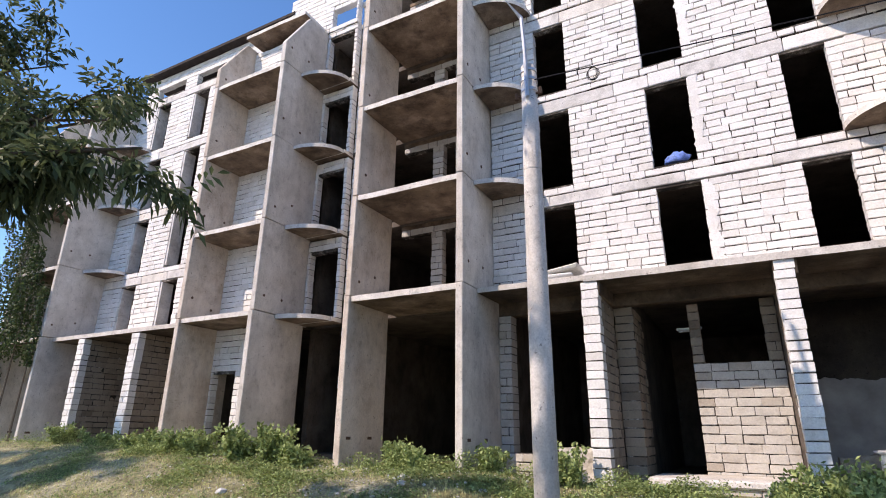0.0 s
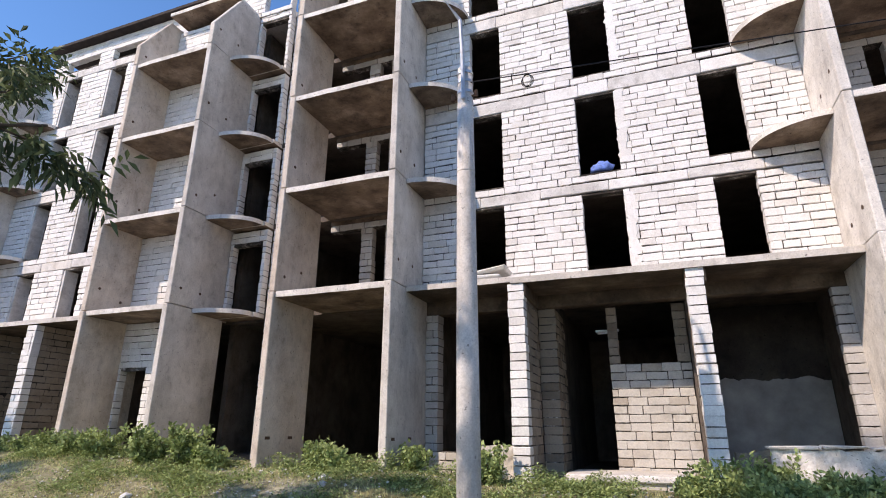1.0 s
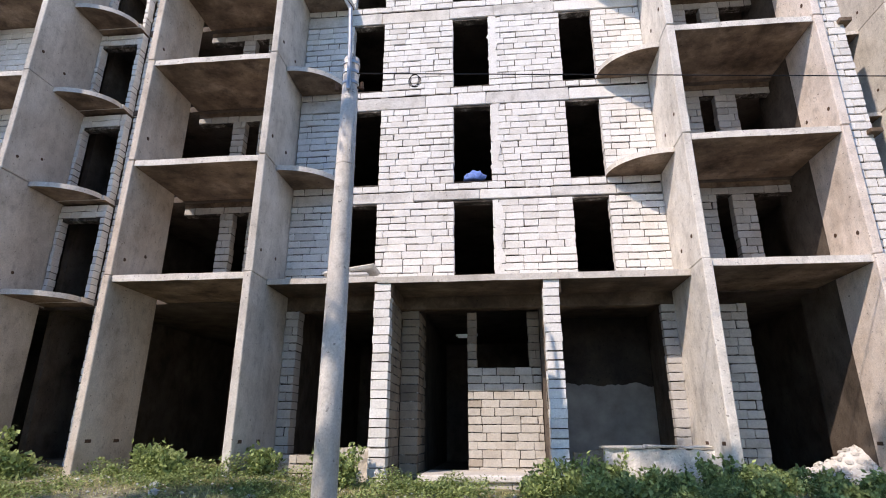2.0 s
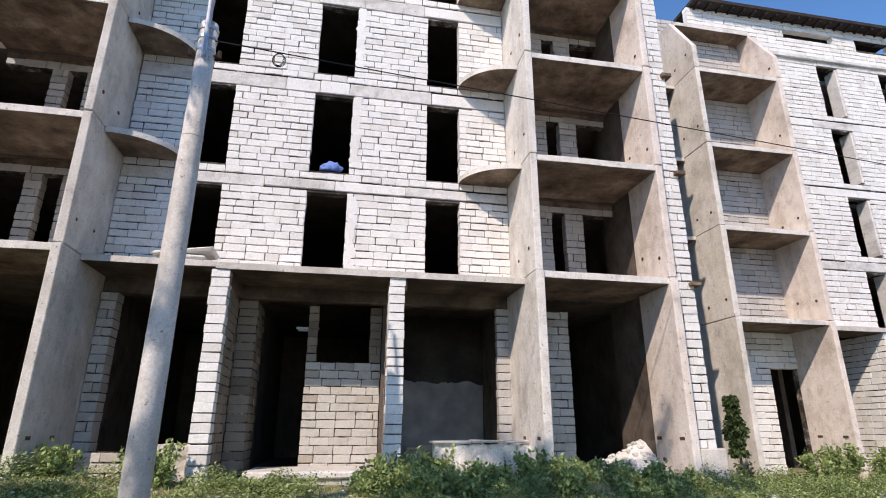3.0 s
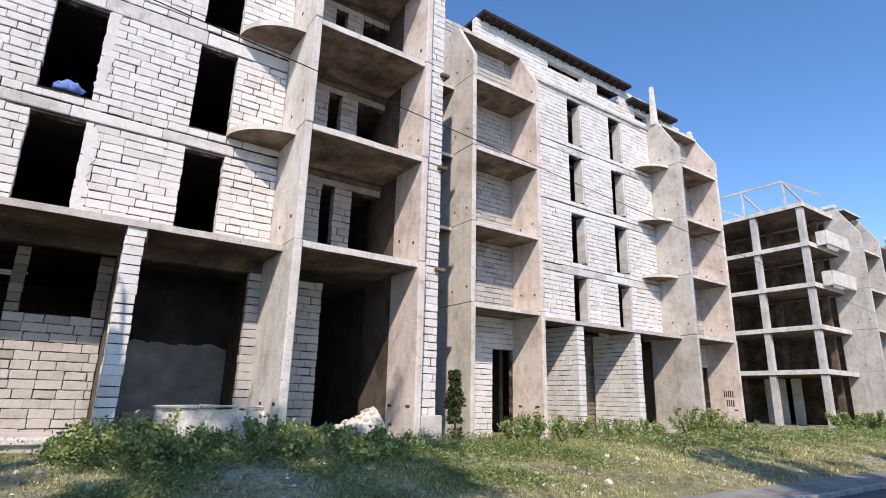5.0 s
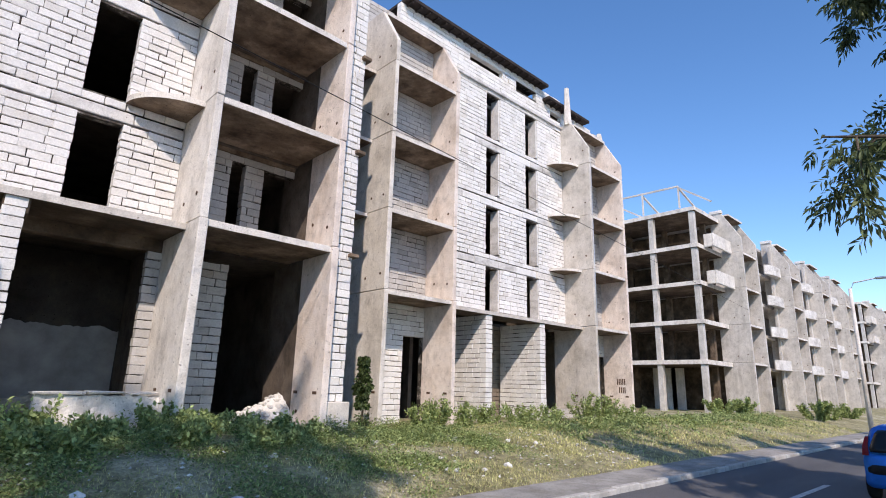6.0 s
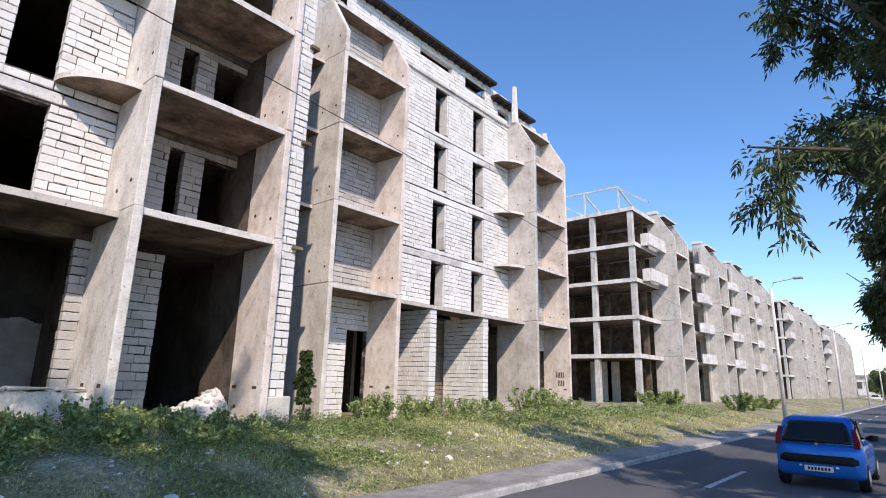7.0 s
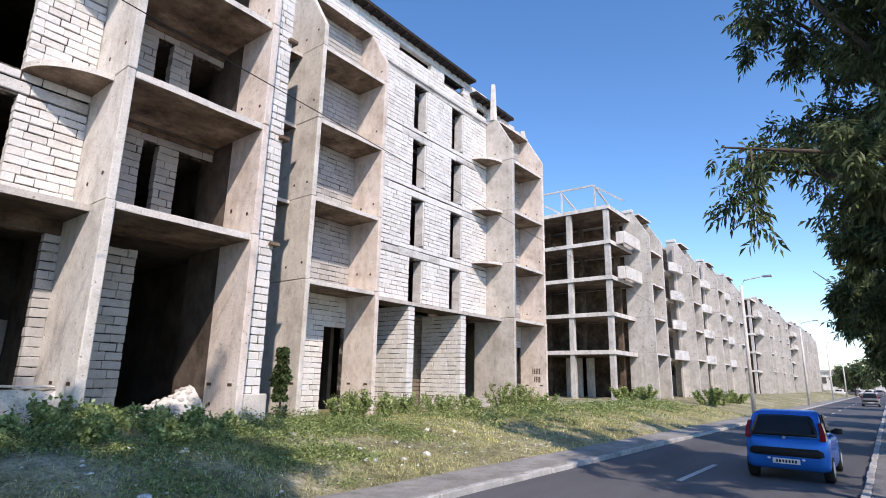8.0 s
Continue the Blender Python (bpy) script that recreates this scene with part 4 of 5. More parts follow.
def shrub(at, w, h, seed, mat, label, n=500, leaf=0.09, name="weed_clump", category="weeds"):
    rng = random.Random(seed)
    random.seed(seed)
    root = thing(name, at, label, category, "weeds along the wall")
    bm = bmesh.new()
    stems = []
    for i in range(9):
        a = rng.uniform(0, 6.28)
        r = rng.uniform(0.2, 1) * w / 2
        b = Vector(at) + Vector((math.cos(a) * r * 0.3, math.sin(a) * r * 0.3, -0.03))
        t = Vector(at) + Vector((math.cos(a) * r, math.sin(a) * r, h * rng.uniform(0.5, 1)))
        tube(bm, [b, b.lerp(t, 0.5) + Vector((0, 0, 0.05)), t], [0.01, 0.008, 0.004], 4)
        stems.append((b, t))
    tagged(part("stem_tangle", bm, BARK, root), kind="stuff")
    out = []
    for _ in range(n):
        b, t = rng.choice(stems)
        p = b.lerp(t, rng.uniform(0.15, 1.05)) + rand_dir(rng) * rng.uniform(0, 0.16)
        out.append((p, rand_dir(rng) + Vector((0, 0, 0.3)), leaf * rng.uniform(0.6, 1.3), leaf * rng.uniform(0.45, 0.75)))
    leaf_mesh("foliage", out, mat, root)
    return root


rs = random.Random(11)
SPOTS = [(-14.6, -0.6, 1.5, 0.5), (-13.2, -0.5, 1.8, 0.56), (-12.2, -0.5, 1.6, 0.62), (-10.6, -0.6, 1.8, 0.8), (-9.6, -0.5, 1.7, 0.85), (-8.7, -0.5, 1.4, 0.43), (-6.4, 0.2, 1.2, 0.55),
         (-5.6, -0.3, 0.9, 0.4), (-4.2, 0.2, 1.1, 0.55), (-2.6, 0.1, 1.2, 0.75), (-2.3, -0.3, 1, 0.6), (1.6, 0, 1.2, 0.6), (2.4, 0.2, 0.9, 0.55), (3.4, -0.2, 1.2, 0.3), (4.3, -0.1, 1.0, 0.42), (5.2, -0.4, 1.4, 0.3),
         (6.1, -0.5, 1.4, 0.3), (7, -0.6, 1.3, 0.3), (3, -1.1, 1.5, 0.4), (4.4, -1.3, 1.6, 0.4), (5.8, -1.4, 1.5, 0.24), (2, -0.9, 1.3, 0.4), (1.1, -0.4, 0.9, 0.4), (12.4, 1.8, 1.4, 0.8), (13.3, 2.2, 1.5, 1), (14.2, 1.9, 1.2, 0.8), (16.2, 2.6, 1.4, 0.7),
         (18.2, 2.6, 1.6, 0.7), (19.7, 2.4, 1.4, 0.6), (22.2, 2.3, 1.7, 1.1), (23.2, 2.2, 1.7, 1), (25.3, 2, 1.5, 0.6), (40.5, 2.2, 2.2, 1.2), (43.5, -1.2, 3, 1.3), (46.5, -1.3, 2.4, 1), (38.5, 2.8, 2, 0.9), (52, -1.3, 2.4, 0.8), (-17, 0, 1.5, 0.37), (-19.5, 0, 1.8, 0.5)]
for i, (x, y, w, h) in enumerate(SPOTS):
    shrub((x, y, ground_z(x, y)), w, h, 200 + i, LEAF_WEED, "green leafy weeds growing at the foot of the wall", int(900 * w), (0.12 if -13 < x < -8 else 0.10) if x < 30 else 0.16)
shrub((9.6, 0.9, ground_z(9.6, 0.9)), 0.5, 0.5, 300, LEAF_IVY, "ivy bush climbing a dead stem", 250, 0.08)


def ivy_column(x, y, z0, z1, r, seed, n, label, low=None):
    rng = random.Random(seed)
    random.seed(seed)
    root = thing("ivy", (x, y, z0), label, "ivy")
    bm = bmesh.new()
    tube(bm, [(x, y, z0 - 0.1), (x + 0.05, y, (z0 + z1) / 2), (x, y + 0.05, z1)], [0.04, 0.03, 0.01], 6)
    part("stem", bm, BARK, root)
    out = []
    for _ in range(n):
        s = rng.random()
        rr = r * (0.78 + 0.22 * math.sin(s * 11 + seed)) * (1 - 0.45 * s * s)
        a = rng.uniform(0, 6.28)
        p = Vector((x + math.cos(a) * rr * rng.random() ** 0.5, y + math.sin(a) * rr * rng.random() ** 0.5, (low or z0) + (z1 - (low or z0)) * (0.12 + 0.9 * s)))
        out.append((p, rand_dir(rng, 0.4), rng.uniform(0.07, 0.13), 0.09))
    leaf_mesh("ivy_leaves", out, LEAF_IVY, root, droop=0.2)


ivy_column(10.3, 2.0, 0.2, 2.3, 0.30, 3, 1500, "dark ivy standing against the concrete fin", 0.75)
for j, (x, y, low, top, r) in enumerate(((-23.6, -0.2, 3.6, 8.4, 0.7), (-24.6, -0.2, 3.2, 10.0, 0.85), (-25.4, -0.2, 2.4, 9.6, 0.9), (-22.4, -0.2, 3.3, 6.6, 0.28))):
    ivy_column(x, y, 0.9, top, r, 20 + j, int(2200 * r / 0.8), "dark ivy hanging over the far fins and slabs", low)


def grass():
    """Short dry blades over the verge."""
    rng = np.random.default_rng(4)
    n = 130000
    x = rng.uniform(-24, 42, n) 
    near = rng.random(n) < 0.55
    x[near] = rng.uniform(-15, 16, near.sum())
    y = rng.uniform(VERGE - 0.05, 2.6, n)
    keep = (y < 0.0) | (x > 8.4)
    patch = np.array([noise.noise(Vector((a * 0.55, b * 0.8, 3))) for a, b in zip(x, y)])
    keep &= rng.random(n) < np.clip(0.62 + patch * 1.3, 0.08, 1)
    x, y = x[keep], y[keep]
    z = np.array([ground_z(a, b) + noise.noise(Vector((a * 0.9, b * 0.9, 0))) * 0.05 for a, b in zip(x, y)])
    m = len(x)
    ang, h, lean = rng.uniform(0, 6.28, m), rng.uniform(0.02, 0.085, m) * np.where(x > 16, 1.4, 1.0), rng.uniform(0.01, 0.09, m)
    w = 0.008 * np.where(x > 14, 2.2, 1.0)
    dx, dy = np.cos(ang), np.sin(ang)
    v = np.empty((m, 3, 3))
    v[:, 0] = np.stack([x - dy * w, y + dx * w, z - 0.01], -1)
    v[:, 1] = np.stack([x + dy * w, y - dx * w, z - 0.01], -1)
    v[:, 2] = np.stack([x + dx * lean, y + dy * lean, z + h], -1)
    me = bpy.data.meshes.new("grass")
    me.from_pydata(v.reshape(-1, 3).tolist(), [], [(3 * i, 3 * i + 1, 3 * i + 2) for i in range(m)])
    me.materials.append(GRASS)
    tagged(new("grass", me), "short dry yellow-green grass on the verge", "grass", kind="stuff")


grass()


def low_weeds():
    """Low green weeds in patches between the grass, thick at the foot of the walls."""
    rng = np.random.default_rng(9)
    n = 420000
    x = np.where(rng.random(n) < 0.75, rng.uniform(-16, 13, n), rng.uniform(-24, 40, n))
    y = VERGE + 4.1 * rng.random(n) ** 0.7
    y = np.where(x > 9.5, y + 2.4 * rng.random(n), y)
    patch = np.array([noise.noise(Vector((a * 0.7, b * 1.0, 9))) for a, b in zip(x, y)])
    near = np.clip((y + np.where((x > 1.0) & (x < 8.5), 3.2, 1.9)) / 2.2, 0, 1)
    keep = rng.random(n) < np.clip(0.16 + patch * 1.2 + near * 0.5, 0.03, 1)
    x, y = x[keep], y[keep]
    m = len(x)
    z = np.array([ground_z(a, b) for a, b in zip(x, y)]) + rng.random(m) ** 1.4 * (0.06 + 0.17 * np.clip((y + 2.4) / 2.4, 0, 1)) * np.clip(1.0 + 1.6 * np.array([noise.noise(Vector((a * 1.7, b * 1.9, 5))) for a, b in zip(x, y)]), 0.25, 2.2)
    a, t = rng.uniform(0, 6.28, m), rng.uniform(-0.3, 0.9, m)
    ln = rng.uniform(0.03, 0.075, m) * np.where(x > 16, 1.8, 1.0)
    d = np.stack([np.cos(a) * np.cos(t), np.sin(a) * np.cos(t), np.sin(t)], -1)
    s = np.stack([-np.sin(a), np.cos(a), rng.uniform(-0.5, 0.5, m)], -1)
    p = np.stack([x, y, z], -1)
    v = np.empty((m, 4, 3))
    v[:, 0], v[:, 2] = p, p + d * ln[:, None]
    v[:, 1] = p + (d * 0.5 + s * 0.3) * ln[:, None]
    v[:, 3] = p + (d * 0.5 - s * 0.3) * ln[:, None]
    me = bpy.data.meshes.new("low_weeds")
    me.from_pydata(v.reshape(-1, 3).tolist(), [], [(4 * i, 4 * i + 1, 4 * i + 2, 4 * i + 3) for i in range(m)])
    me.materials.append(LEAF_WEED)
    tagged(new("low_weeds", me), "low green weeds covering the verge in patches", "weeds", kind="stuff")


low_weeds()


def litter():
    """Chips of plaster and pebbles strewn over the verge."""
    rng = np.random.default_rng(12)
    n = 5200
    x, y = rng.uniform(-12, 16, n), VERGE + 4.2 * rng.random(n) ** 0.6
    s = 0.006 + 0.042 * rng.random(n) ** 6
    z = np.array([ground_z(a, b) for a, b in zip(x, y)]) + s * 0.5
    octa = np.array([(1, 0, 0), (-1, 0, 0), (0, 1, 0), (0, -1, 0), (0, 0, 0.6), (0, 0, -0.6)])
    tri = ((0, 2, 4), (2, 1, 4), (1, 3, 4), (3, 0, 4), (2, 0, 5), (1, 2, 5), (3, 1, 5), (0, 3, 5))
    v = np.stack([x, y, z], -1)[:, None] + octa[None] * s[:, None, None] * rng.uniform(0.6, 1.5, (n, 6, 1))
    me = bpy.data.meshes.new("litter")
    me.from_pydata(v.reshape(-1, 3).tolist(), [], [tuple(6 * i + k for k in t) for i in range(n) for t in tri])
    me.materials.append(RUBBLE)
    tagged(new("litter", me), "pale plaster chips and pebbles strewn on the verge", "rubble", kind="stuff")


litter()


# ---- street lamp with cables ----
def street_lamp():
    x, y = -1.68, -3.5
    g = ground_z(x, y)
    lamp = thing("street_lamp", (x, y, g), "grey spun concrete lamp post with steel arm and wire clamps", "street lamp")
    bm = bmesh.new()
    zt = 7.25
    tube(bm, [(x, y, g - 0.3), (x, y, 2.5), (x, y, 4.9), (x, y, zt)], [0.17, 0.158, 0.145, 0.122], 20)
    part("pole", bm, POLE, lamp, smooth=True)
    for z, r in ((5.35, 0.146), (2.6, 0.162)):
        bm = bmesh.new()
        tube(bm, [(x, y, z), (x, y, z + 0.02)], [r, r], 20)
        part("mould_ring", bm, POLE, lamp)
    for z in (6.75, 6.95, 7.12):
        bm = bmesh.new()
        tube(bm, [(x, y, z), (x, y, z + 0.05)], [0.139, 0.136], 20)
        part("clamp", bm, GALV, lamp, "galvanised clamp band")
    bm = bmesh.new()
    tube(bm, [(x + 0.02, y - 0.155, 6.6), (x, y - 0.14, 7.5), (x - 0.05, y - 0.1, 8.2), (x - 0.5, y - 0.5, 8.9), (x - 1.3, y - 1.2, 9.3)], [0.035, 0.035, 0.035, 0.032, 0.03], 10)
    part("arm", bm, GALV, lamp, "galvanised curved arm")
    bm = bmesh.new()
    tube(bm, [(x - 1.25, y - 1.15, 9.28), (x - 1.5, y - 1.38, 9.34), (x - 1.85, y - 1.7, 9.3)], [0.06, 0.12, 0.05], 10)
    part("lantern", bm, GALV, lamp, "grey lantern head")
    for dx in (-0.2, 0.2):
        bm = bmesh.new()
        tube(bm, [(x, y, 6.7), (x + dx, y - 0.04, 6.7)], [0.02, 0.02], 6)
        tube(bm, [(x + dx, y - 0.04, 6.66), (x + dx, y - 0.04, 6.78)], [0.035, 0.03], 8)
        part("insulator", bm, RUST, lamp, "dark wire insulator")


def cable(a, b, sag, r, label):
    root = thing("overhead_cable", a, label, "cable")
    pts = []
    for i in range(25):
        s = i / 24
        p = Vector(a).lerp(Vector(b), s)
        p.z -= sag * 4 * s * (1 - s)
        pts.append(p)
    bm = bmesh.new()
    tube(bm, pts, [r] * 25, 5)
    part("wire", bm, CABLE, root)


street_lamp()
cable((-1.57, -3.55, 6.95), (46.4, 2.98, 7.9), 0.0, 0.010, "black overhead cable strung along the verge")
coil = thing("wire_coil", (-0.66, -3.45, 6.95), "coil of black wire hanging on the overhead cable", "cable")
for j in range(4):
    bm = bmesh.new()
    tube(bm, [(-0.66 + (0.065 + 0.012 * j) * math.cos(a), -3.45 + 0.012 * j, 6.84 + 0.115 * math.sin(a)) for a in [2 * math.pi * k / 16 + j for k in range(17)]], [0.005] * 17, 5)
    part("loop", bm, CABLE, coil)
for x in (41.0, 72.0, 105.0, 140.0):
    l = thing("street_lamp", (x, -4.4, ROAD + 0.12), "tall pale street lamp on the verge", "street lamp", "road lamps")
    bm = bmesh.new()
    tube(bm, [(x, -4.4, ROAD), (x, -4.4, 8.0)], [0.13, 0.09], 12)
    part("pole", bm, CONCRETE_PALE, l, smooth=True)
    bm = bmesh.new()
    tube(bm, [(x, -4.4, 7.9), (x + 0.1, -4.6, 8.35), (x + 0.9, -5.6, 8.65)], [0.05, 0.045, 0.04], 8)
    part("arm", bm, GALV, l)
    part("lantern", solid((x + 0.8, x + 1.15, -6.1, -5.55, 8.59, 8.71), bevel=0.03), GALV, l)


# ---- blue hatchback ----
CAR_BLUE = material("metallic blue paint", plain((0.012, 0.17, 0.62), 0.05, 30, 0), 0.25, 0.35)
CAR_GLASS = material("dark tinted glass", plain((0.012, 0.014, 0.016), 0.1, 3, 0), 0.06)
CAR_BLACK = material("black plastic", plain((0.012, 0.012, 0.013), 0.2, 20, 0), 0.6)
CAR_RED = material("red tail lamp lens", plain((0.20, 0.010, 0.012), 0.1, 20, 0), 0.15)
CAR_WHITE = material("white plate", plain((0.75, 0.75, 0.73), 0.05, 20, 0), 0.5)
TYRE = material("tyre rubber", plain((0.015, 0.015, 0.015), 0.2, 30), 0.85)
CAR_GREY = material("grey car paint", plain((0.20, 0.20, 0.21), 0.05, 30, 0), 0.3, 0.3)


def loft(sections, cap=True):
    """Rings of points joined one to the next."""
    bm = bmesh.new()
    rings = [[bm.verts.new(p) for p in s] for s in sections]
    n = len(rings[0])
    for r, s in zip(rings, rings[1:]):
        for k in range(n):
            bm.faces.new((r[k], r[(k + 1) % n], s[(k + 1) % n], s[k]))
    if cap:
        bm.faces.new(rings[0][::-1])
        bm.faces.new(rings[-1])
    return bm


def rounded(x, hw, z0, z1, r=0.16, n=5):
    """A rounded rectangle across the car at length x."""
    out = []
    for cy, cz, a0 in ((hw - r, z1 - r, 0), (-hw + r, z1 - r, 90), (-hw + r, z0 + r * 0.6, 180), (hw - r, z0 + r * 0.6, 270)):
        for i in range(n):
            a = radians(a0 + 90 * i / (n - 1))
            out.append((x, cy + r * math.cos(a), cz + (r if a0 < 180 else r * 0.6) * math.sin(a)))
    return out


def hatchback(at, yaw, paint, label, scale=1.0):
    """Tail at x = 0, nose at x = 3.4; the tail faces the smaller x."""
    car = thing("car", at, label, "car")
    car.rotation_euler = (0, 0, yaw)
    car.scale = (scale,) * 3

    def add(name, bm, mat, parent=None, lab="", smooth=True):
        ob = part(name, bm, mat, None, lab, smooth)
        ob.parent = parent or car
        return ob
    body = add("body", loft([rounded(0.02, 0.66, 0.34, 0.82, 0.12), rounded(0.06, 0.77, 0.26, 0.93, 0.16), rounded(0.3, 0.81, 0.22, 0.99), rounded(1.0, 0.815, 0.2, 0.98), rounded(2.0, 0.815, 0.2, 0.96),
                             rounded(2.7, 0.80, 0.22, 0.90), rounded(3.2, 0.74, 0.26, 0.76, 0.14), rounded(3.42, 0.58, 0.34, 0.62, 0.1)]), paint)
    add("cabin", loft([rounded(0.07, 0.70, 0.85, 1.0, 0.08), rounded(0.19, 0.71, 0.88, 1.20, 0.14), rounded(0.40, 0.665, 0.88, 1.45, 0.16), rounded(1.1, 0.65, 0.88, 1.49, 0.16), rounded(1.7, 0.62, 0.88, 1.43, 0.16), rounded(2.2, 0.62, 0.86, 1.12, 0.12), rounded(2.5, 0.6, 0.8, 0.94, 0.06)]), paint)
    glass = []
    for h in range(7):
        s = h / 6
        z = 0.95 + 0.43 * s
        hw = 0.665 - 0.13 * s - (0.04 if h in (0, 6) else 0)
        x = (0.07 + 0.6 * (z - 1.0) if z < 1.2 else 0.19 + 0.84 * (z - 1.2)) - 0.03
        glass.append([(x, -hw + 2 * hw * j / 10, z + 0.018 * math.sin(math.pi * j / 10)) for j in range(11)] + [(x + 0.05, hw - 2 * hw * j / 10, z) for j in range(11)])
    add("rear_window", loft(glass), CAR_GLASS, None, "dark tinted rear window")
    add("windscreen", loft([[(2.47, y, 0.93) for y in (-0.5, 0.5)] + [(2.40, y, 0.90) for y in (0.5, -0.5)], [(1.80, y, 1.40) for y in (-0.48, 0.48)] + [(1.74, y, 1.36) for y in (0.48, -0.48)]]), CAR_GLASS, None, "dark windscreen", False)
    for s in (-1, 1):
        for x0, x1, t0, t1 in ((0.62, 1.10, 0.72, 1.08), (1.16, 1.98, 1.14, 1.72)):
            add("side_window", loft([[(x0, s * 0.728, 1.0), (x1, s * 0.722, 1.0), (x1, s * 0.60, 1.0), (x0, s * 0.60, 1.0)], [(t0, s * 0.668, 1.40), (t1, s * 0.655, 1.385), (t1, s * 0.58, 1.36), (t0, s * 0.58, 1.38)]]), CAR_GLASS, None, "dark side window", False)
        add("tail_lamp", loft([[(0.030, s * 0.66, 0.88), (0.040, s * 0.775, 0.88), (0.2, s * 0.80, 0.90), (0.2, s * 0.7, 0.90)], [(0.085, s * 0.665, 1.05), (0.09, s * 0.765, 1.05), (0.25, s * 0.77, 1.06), (0.25, s * 0.7, 1.06)],
                               [(0.205, s * 0.655, 1.25), (0.21, s * 0.715, 1.25), (0.31, s * 0.72, 1.26), (0.31, s * 0.65, 1.26)]]), CAR_RED, None, "tall red tail lamp", False)
        bm = bmesh.new()
        tube(bm, [(1.95, s * 0.74, 0.98), (1.93, s * 0.84, 1.0), (1.92, s * 0.97, 1.0)], [0.03, 0.075, 0.06], 10)
        add("mirror", bm, CAR_BLACK, None, "black wing mirror")
        for x in (0.52, 2.82):
            bm = bmesh.new()
            tube(bm, [(x, s * 0.63, 0.28), (x, s * 0.65, 0.28), (x, s * 0.80, 0.28), (x, s * 0.825, 0.28)], [0.25, 0.28, 0.28, 0.25], 22)
            w = add("wheel", bm, TYRE)
            bm = bmesh.new()
            tube(bm, [(x, s * 0.80, 0.28), (x, s * 0.83, 0.28)], [0.19, 0.17], 18)
            r = add("rim", bm, GALV, None, "grey steel rim")
            r.parent = w
    add("bumper_trim", loft([rounded(-0.005, 0.62, 0.54, 0.68, 0.06), rounded(0.05, 0.735, 0.50, 0.73, 0.09)]), CAR_BLACK, None, "black bumper insert")
    plate = add("number_plate", solid((-0.02, 0.004, -0.26, 0.26, 0.37, 0.48), bevel=0.004), CAR_WHITE, None, "white number plate", False)
    for i in range(7):
        b = add("plate_bar", solid((-0.026, -0.018, -0.2 + i * 0.06, -0.165 + i * 0.06, 0.395, 0.455), bevel=0), CAR_BLACK, plate, "", False)
    bm = bmesh.new()
    tube(bm, [(0.02, 0, 0.92), (0.01, 0, 0.92)], [0.035, 0.03], 10)
    add("badge", bm, GALV, None, "small chrome badge")
    bm = bmesh.new()
    tube(bm, [(0.018, 0.02, 0.99), (0.055, -0.3, 1.04)], [0.014, 0.009], 6)
    add("wiper", bm, CAR_BLACK, None, "black rear wiper")
    for s in (-1, 1):
        add("plate_lamp", solid((-0.005, 0.02, s * 0.33 - 0.03, s * 0.33 + 0.03, 0.45, 0.49), bevel=0.01), CAR_WHITE, None, "", False)
    return car


hatchback((15.2, -9.3, ROAD), 0.0, CAR_BLUE, "blue metallic small hatchback standing on the asphalt road", 0.98)
hatchback((80.0, -9.4, ROAD), 0.0, CAR_GREY, "grey car farther along the road", 1.0)


# ---- loose things ----
def stones(name, label, spots, mat, seed, lo, hi):
    rng = random.Random(seed)
    for x, y, z in spots:
        bm = bmesh.new()
        bmesh.ops.create_icosphere(bm, subdivisions=1, radius=1)
        s = rng.uniform(lo, hi)
        for v in bm.verts:
            v.co = Vector((v.co.x * s * 1.4, v.co.y * s, v.co.z * s * 0.7)) * rng.uniform(0.75, 1.2)
        bmesh.ops.rotate(bm, verts=bm.verts, matrix=Matrix.Rotation(rng.uniform(0, 6.28), 3, "Z"))
        bmesh.ops.translate(bm, verts=bm.verts, vec=(x, y, z + s * 0.3))
        tagged(part(name, bm, mat), label, "stone", "loose stones")


rq = random.Random(21)
stones("stone", "pale broken block lying on the verge", [(x, y, ground_z(x, y)) for x, y in [(rq.uniform(-9, 14), rq.uniform(-3.5, -0.5)) for _ in range(26)] + [(11.5, -0.5), (11.0, 0.4), (11.9, -0.1), (15.5, 0.5), (10.8, 0.2)]], RUBBLE, 2, 0.03, 0.10)
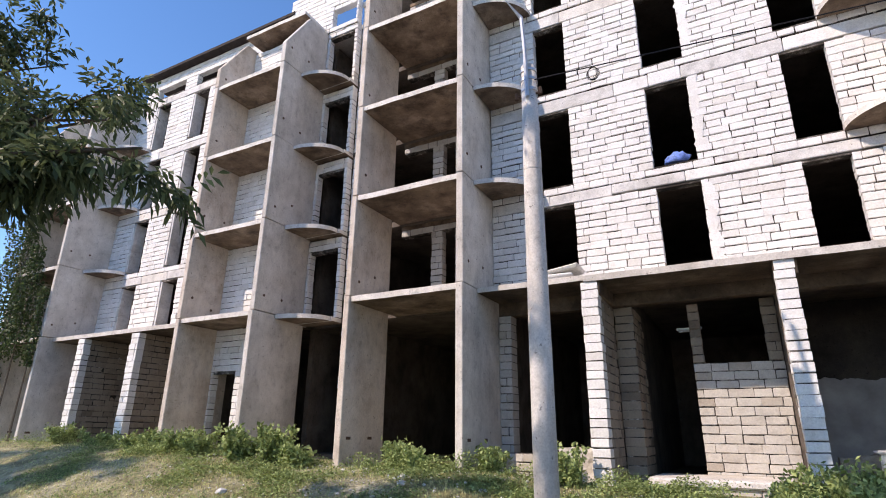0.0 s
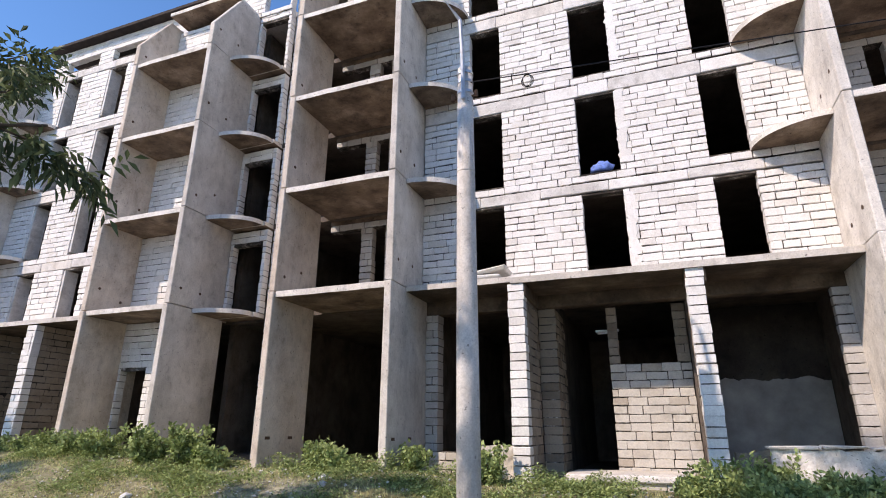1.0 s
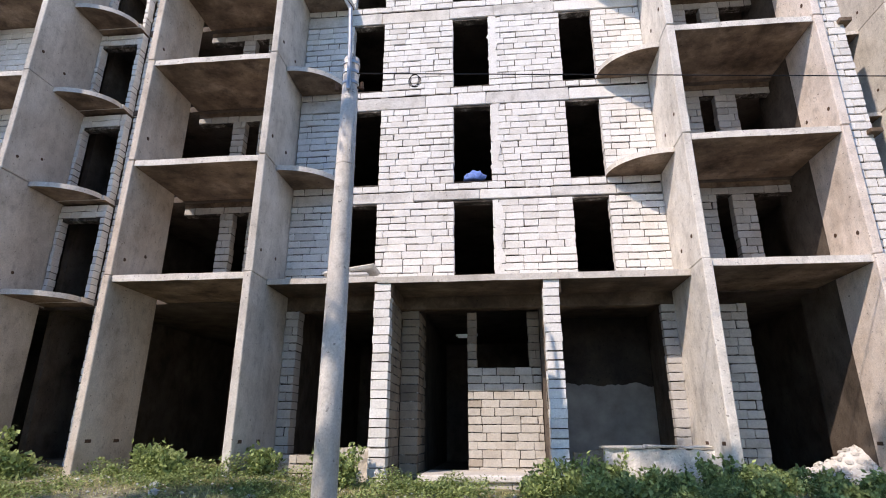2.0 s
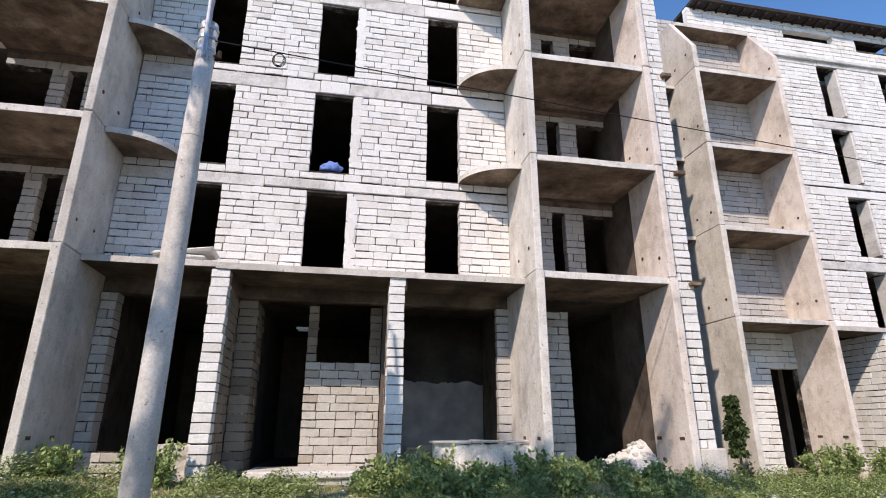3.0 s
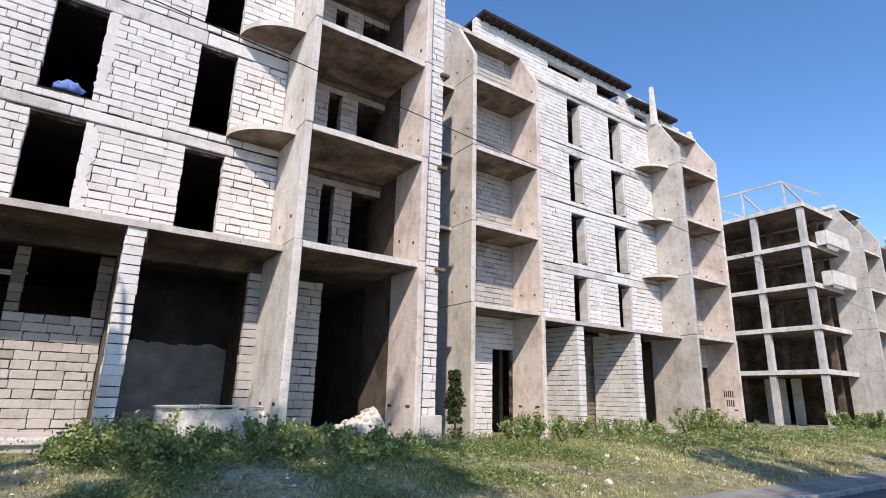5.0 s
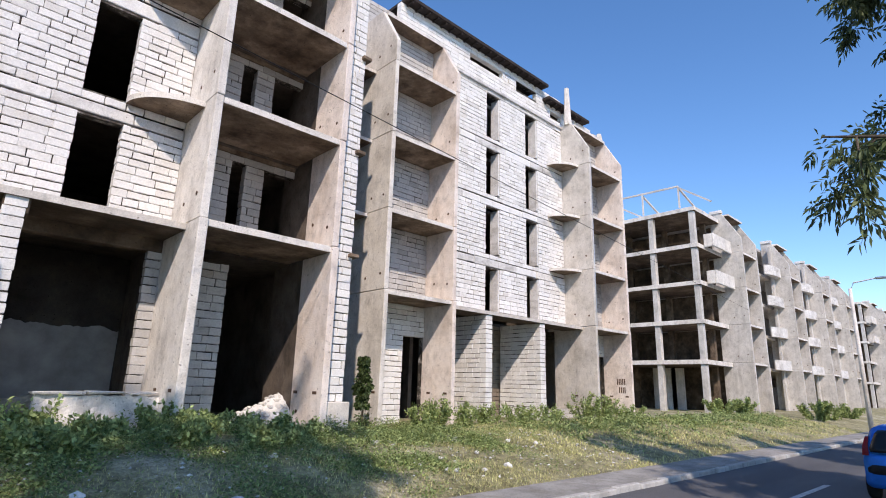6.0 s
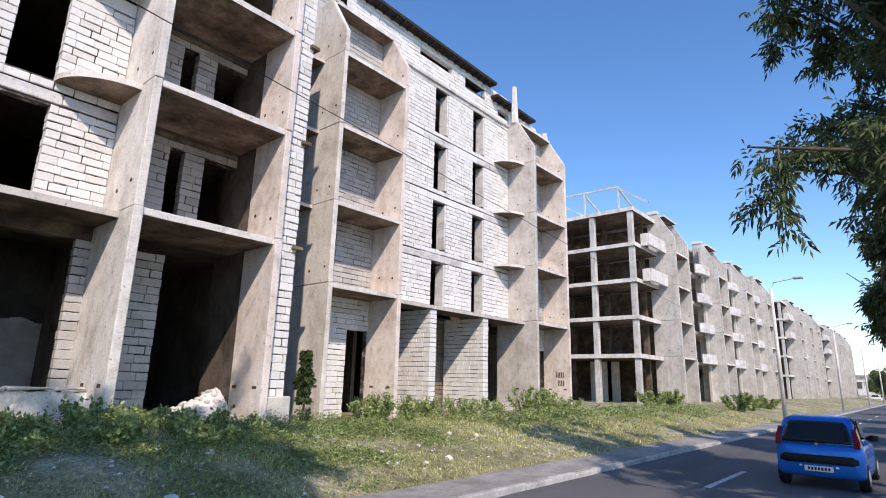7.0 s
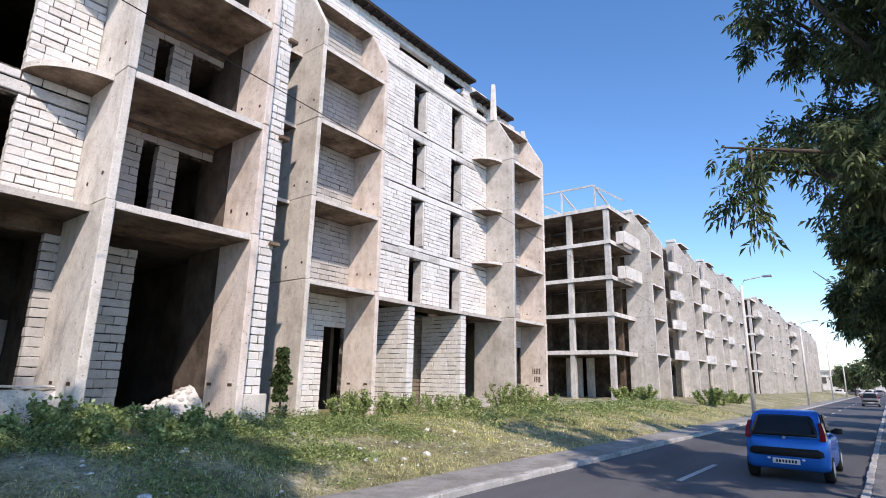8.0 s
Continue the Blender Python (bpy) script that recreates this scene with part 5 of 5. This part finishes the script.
def rubble_heap():
    """A mound of broken plaster leaning on the fin, with loose lumps over it."""
    def top(x, y):
        s = min(1, max(0, (x - 5.3) / 2.45))
        w = max(0, 1 - abs(y - 2.0) / 1.0)
        return 0.36 + 0.98 * s ** 1.5 * w ** 0.6 + 0.10 * s * noise.noise(Vector((x * 3, y * 3, 1))) + 0.05 * noise.noise(Vector((x * 9, y * 9, 4)))
    root = thing("rubble_heap", (7.0, 1.9, 0.4), "heap of pale broken rubble inside the loggia", "rubble")
    bm = bmesh.new()
    grid = [[bm.verts.new((5.3 + 0.1 * i, 0.9 + 0.1 * k, top(5.3 + 0.1 * i, 0.9 + 0.1 * k))) for k in range(23)] for i in range(26)]
    for a, b in zip(grid, grid[1:]):
        for k in range(22):
            bm.faces.new((a[k], b[k], b[k + 1], a[k + 1]))
    part("mound", bm, RUBBLE, root)
    for i in range(280):
        x, y = 7.72 - 2.3 * rq.random() ** 1.2, rq.uniform(1.05, 2.7)
        bm = bmesh.new()
        bmesh.ops.create_icosphere(bm, subdivisions=1, radius=1)
        s = 0.025 + 0.085 * rq.random() ** 2.2
        for v in bm.verts:
            v.co = Vector((v.co.x * s * 1.3, v.co.y * s, v.co.z * s * 0.75)) * rq.uniform(0.7, 1.25)
        bmesh.ops.rotate(bm, verts=bm.verts, matrix=Matrix.Rotation(rq.uniform(0, 6.28), 3, "Z"))
        bmesh.ops.translate(bm, verts=bm.verts, vec=(x, y, top(x, y) + s * 0.2))
        part("rubble_piece", bm, RUBBLE, root)


rubble_heap()


# ---- small things on the facade ----
def debris_on_canopy():
    root = thing("broken_slab", (-2.9, 1.2, 4.83), "broken concrete slab leaning on the canopy", "debris")
    bm = solid((-3.35, -2.2, 0.78, 1.45, 4.86, 4.95), bevel=0.02, wear=0.04)
    bmesh.ops.rotate(bm, verts=bm.verts, cent=(-2.9, 1.2, 4.86), matrix=Matrix.Rotation(radians(-7), 3, "Y"))
    bmesh.ops.translate(bm, verts=bm.verts, vec=(0, 0, 0.10))
    part("slab_piece", bm, CONCRETE_PALE, root)
    bm = solid((-3.0, -2.35, 0.8, 1.3, 4.83, 4.93), bevel=0.03, wear=0.04)
    part("plaster_lump", bm, RUBBLE, root)


debris_on_canopy()
BAG = material("blue plastic sheet", plain((0.16, 0.26, 0.62), 0.35, 18, 0.6), 0.4)
bm = bmesh.new()
bmesh.ops.create_icosphere(bm, subdivisions=3, radius=1)
for v in bm.verts:
    k = 1 + 0.35 * noise.noise(v.co * 2.2)
    v.co = Vector((v.co.x * 0.27 * k + 0.05, v.co.y * 0.14 * k + YW + 0.13, max(-0.02, v.co.z * 0.17 * k + 0.07) + LEVELS[1]))
tagged(part("plastic_bag", bm, BAG, smooth=True), "crumpled blue plastic sheet on a window sill", "plastic bag")
TUBE_LIGHT = material("white lamp cover", plain((0.85, 0.85, 0.85), 0.02, 20, 0), 0.4)
root = thing("tube_lamp", (-0.2, 3.2, 3.9), "white tube lamp fitting inside the entrance", "lamp")
part("batten", solid((-0.55, 0.0, 3.1, 3.16, 3.86, 3.92), bevel=0.01), TUBE_LIGHT, root)
part("tube", solid((-0.5, -0.05, 3.02, 3.06, 3.80, 3.84), bevel=0.015), TUBE_LIGHT, root)


# ---- end of the road ----
def distant_hall():
    hall = thing("warehouse", (330, 10, 0), "long white low hall at the end of the road", "building")
    part("wall", solid((330, 345, -60, 45, 0, 9), bevel=0), CONCRETE_PALE, hall)
    part("roof", solid((329, 346, -61, 46, 9.01, 9.9), bevel=0), KERB, hall)
    for i in range(16):
        part("window", solid((329.8, 329.99, -56 + i * 6.2, -52 + i * 6.2, 3.5, 6.5), bevel=0), INSIDE, hall)


distant_hall()
for i, (x, y) in enumerate(((150, -2.5), (185, 0.5), (220, -3.0), (255, 1.0), (120, -13.2), (90, -13.2))):
    tree((x, y - (0 if y < -10 else 3), 0.05), 7.0, 3.2, 1.5, 40 + i, "small tree far along the road", 7000, 0.5, group="far trees")
for x, y, turn, paint, label in ((175, -8.6, 1.3, CAR_WHITE, "white car parked far along the road"), (182, -5.4, 1.4, CAR_GREY, "grey car parked far along the road"), (178, -2.4, 1.5, CAR_WHITE, "white car parked far along the road"), (190, -10.2, 1.6, CAR_GREY, "grey car parked far along the road")):
    hatchback((x, y, ROAD), turn, paint, label, 1.1)
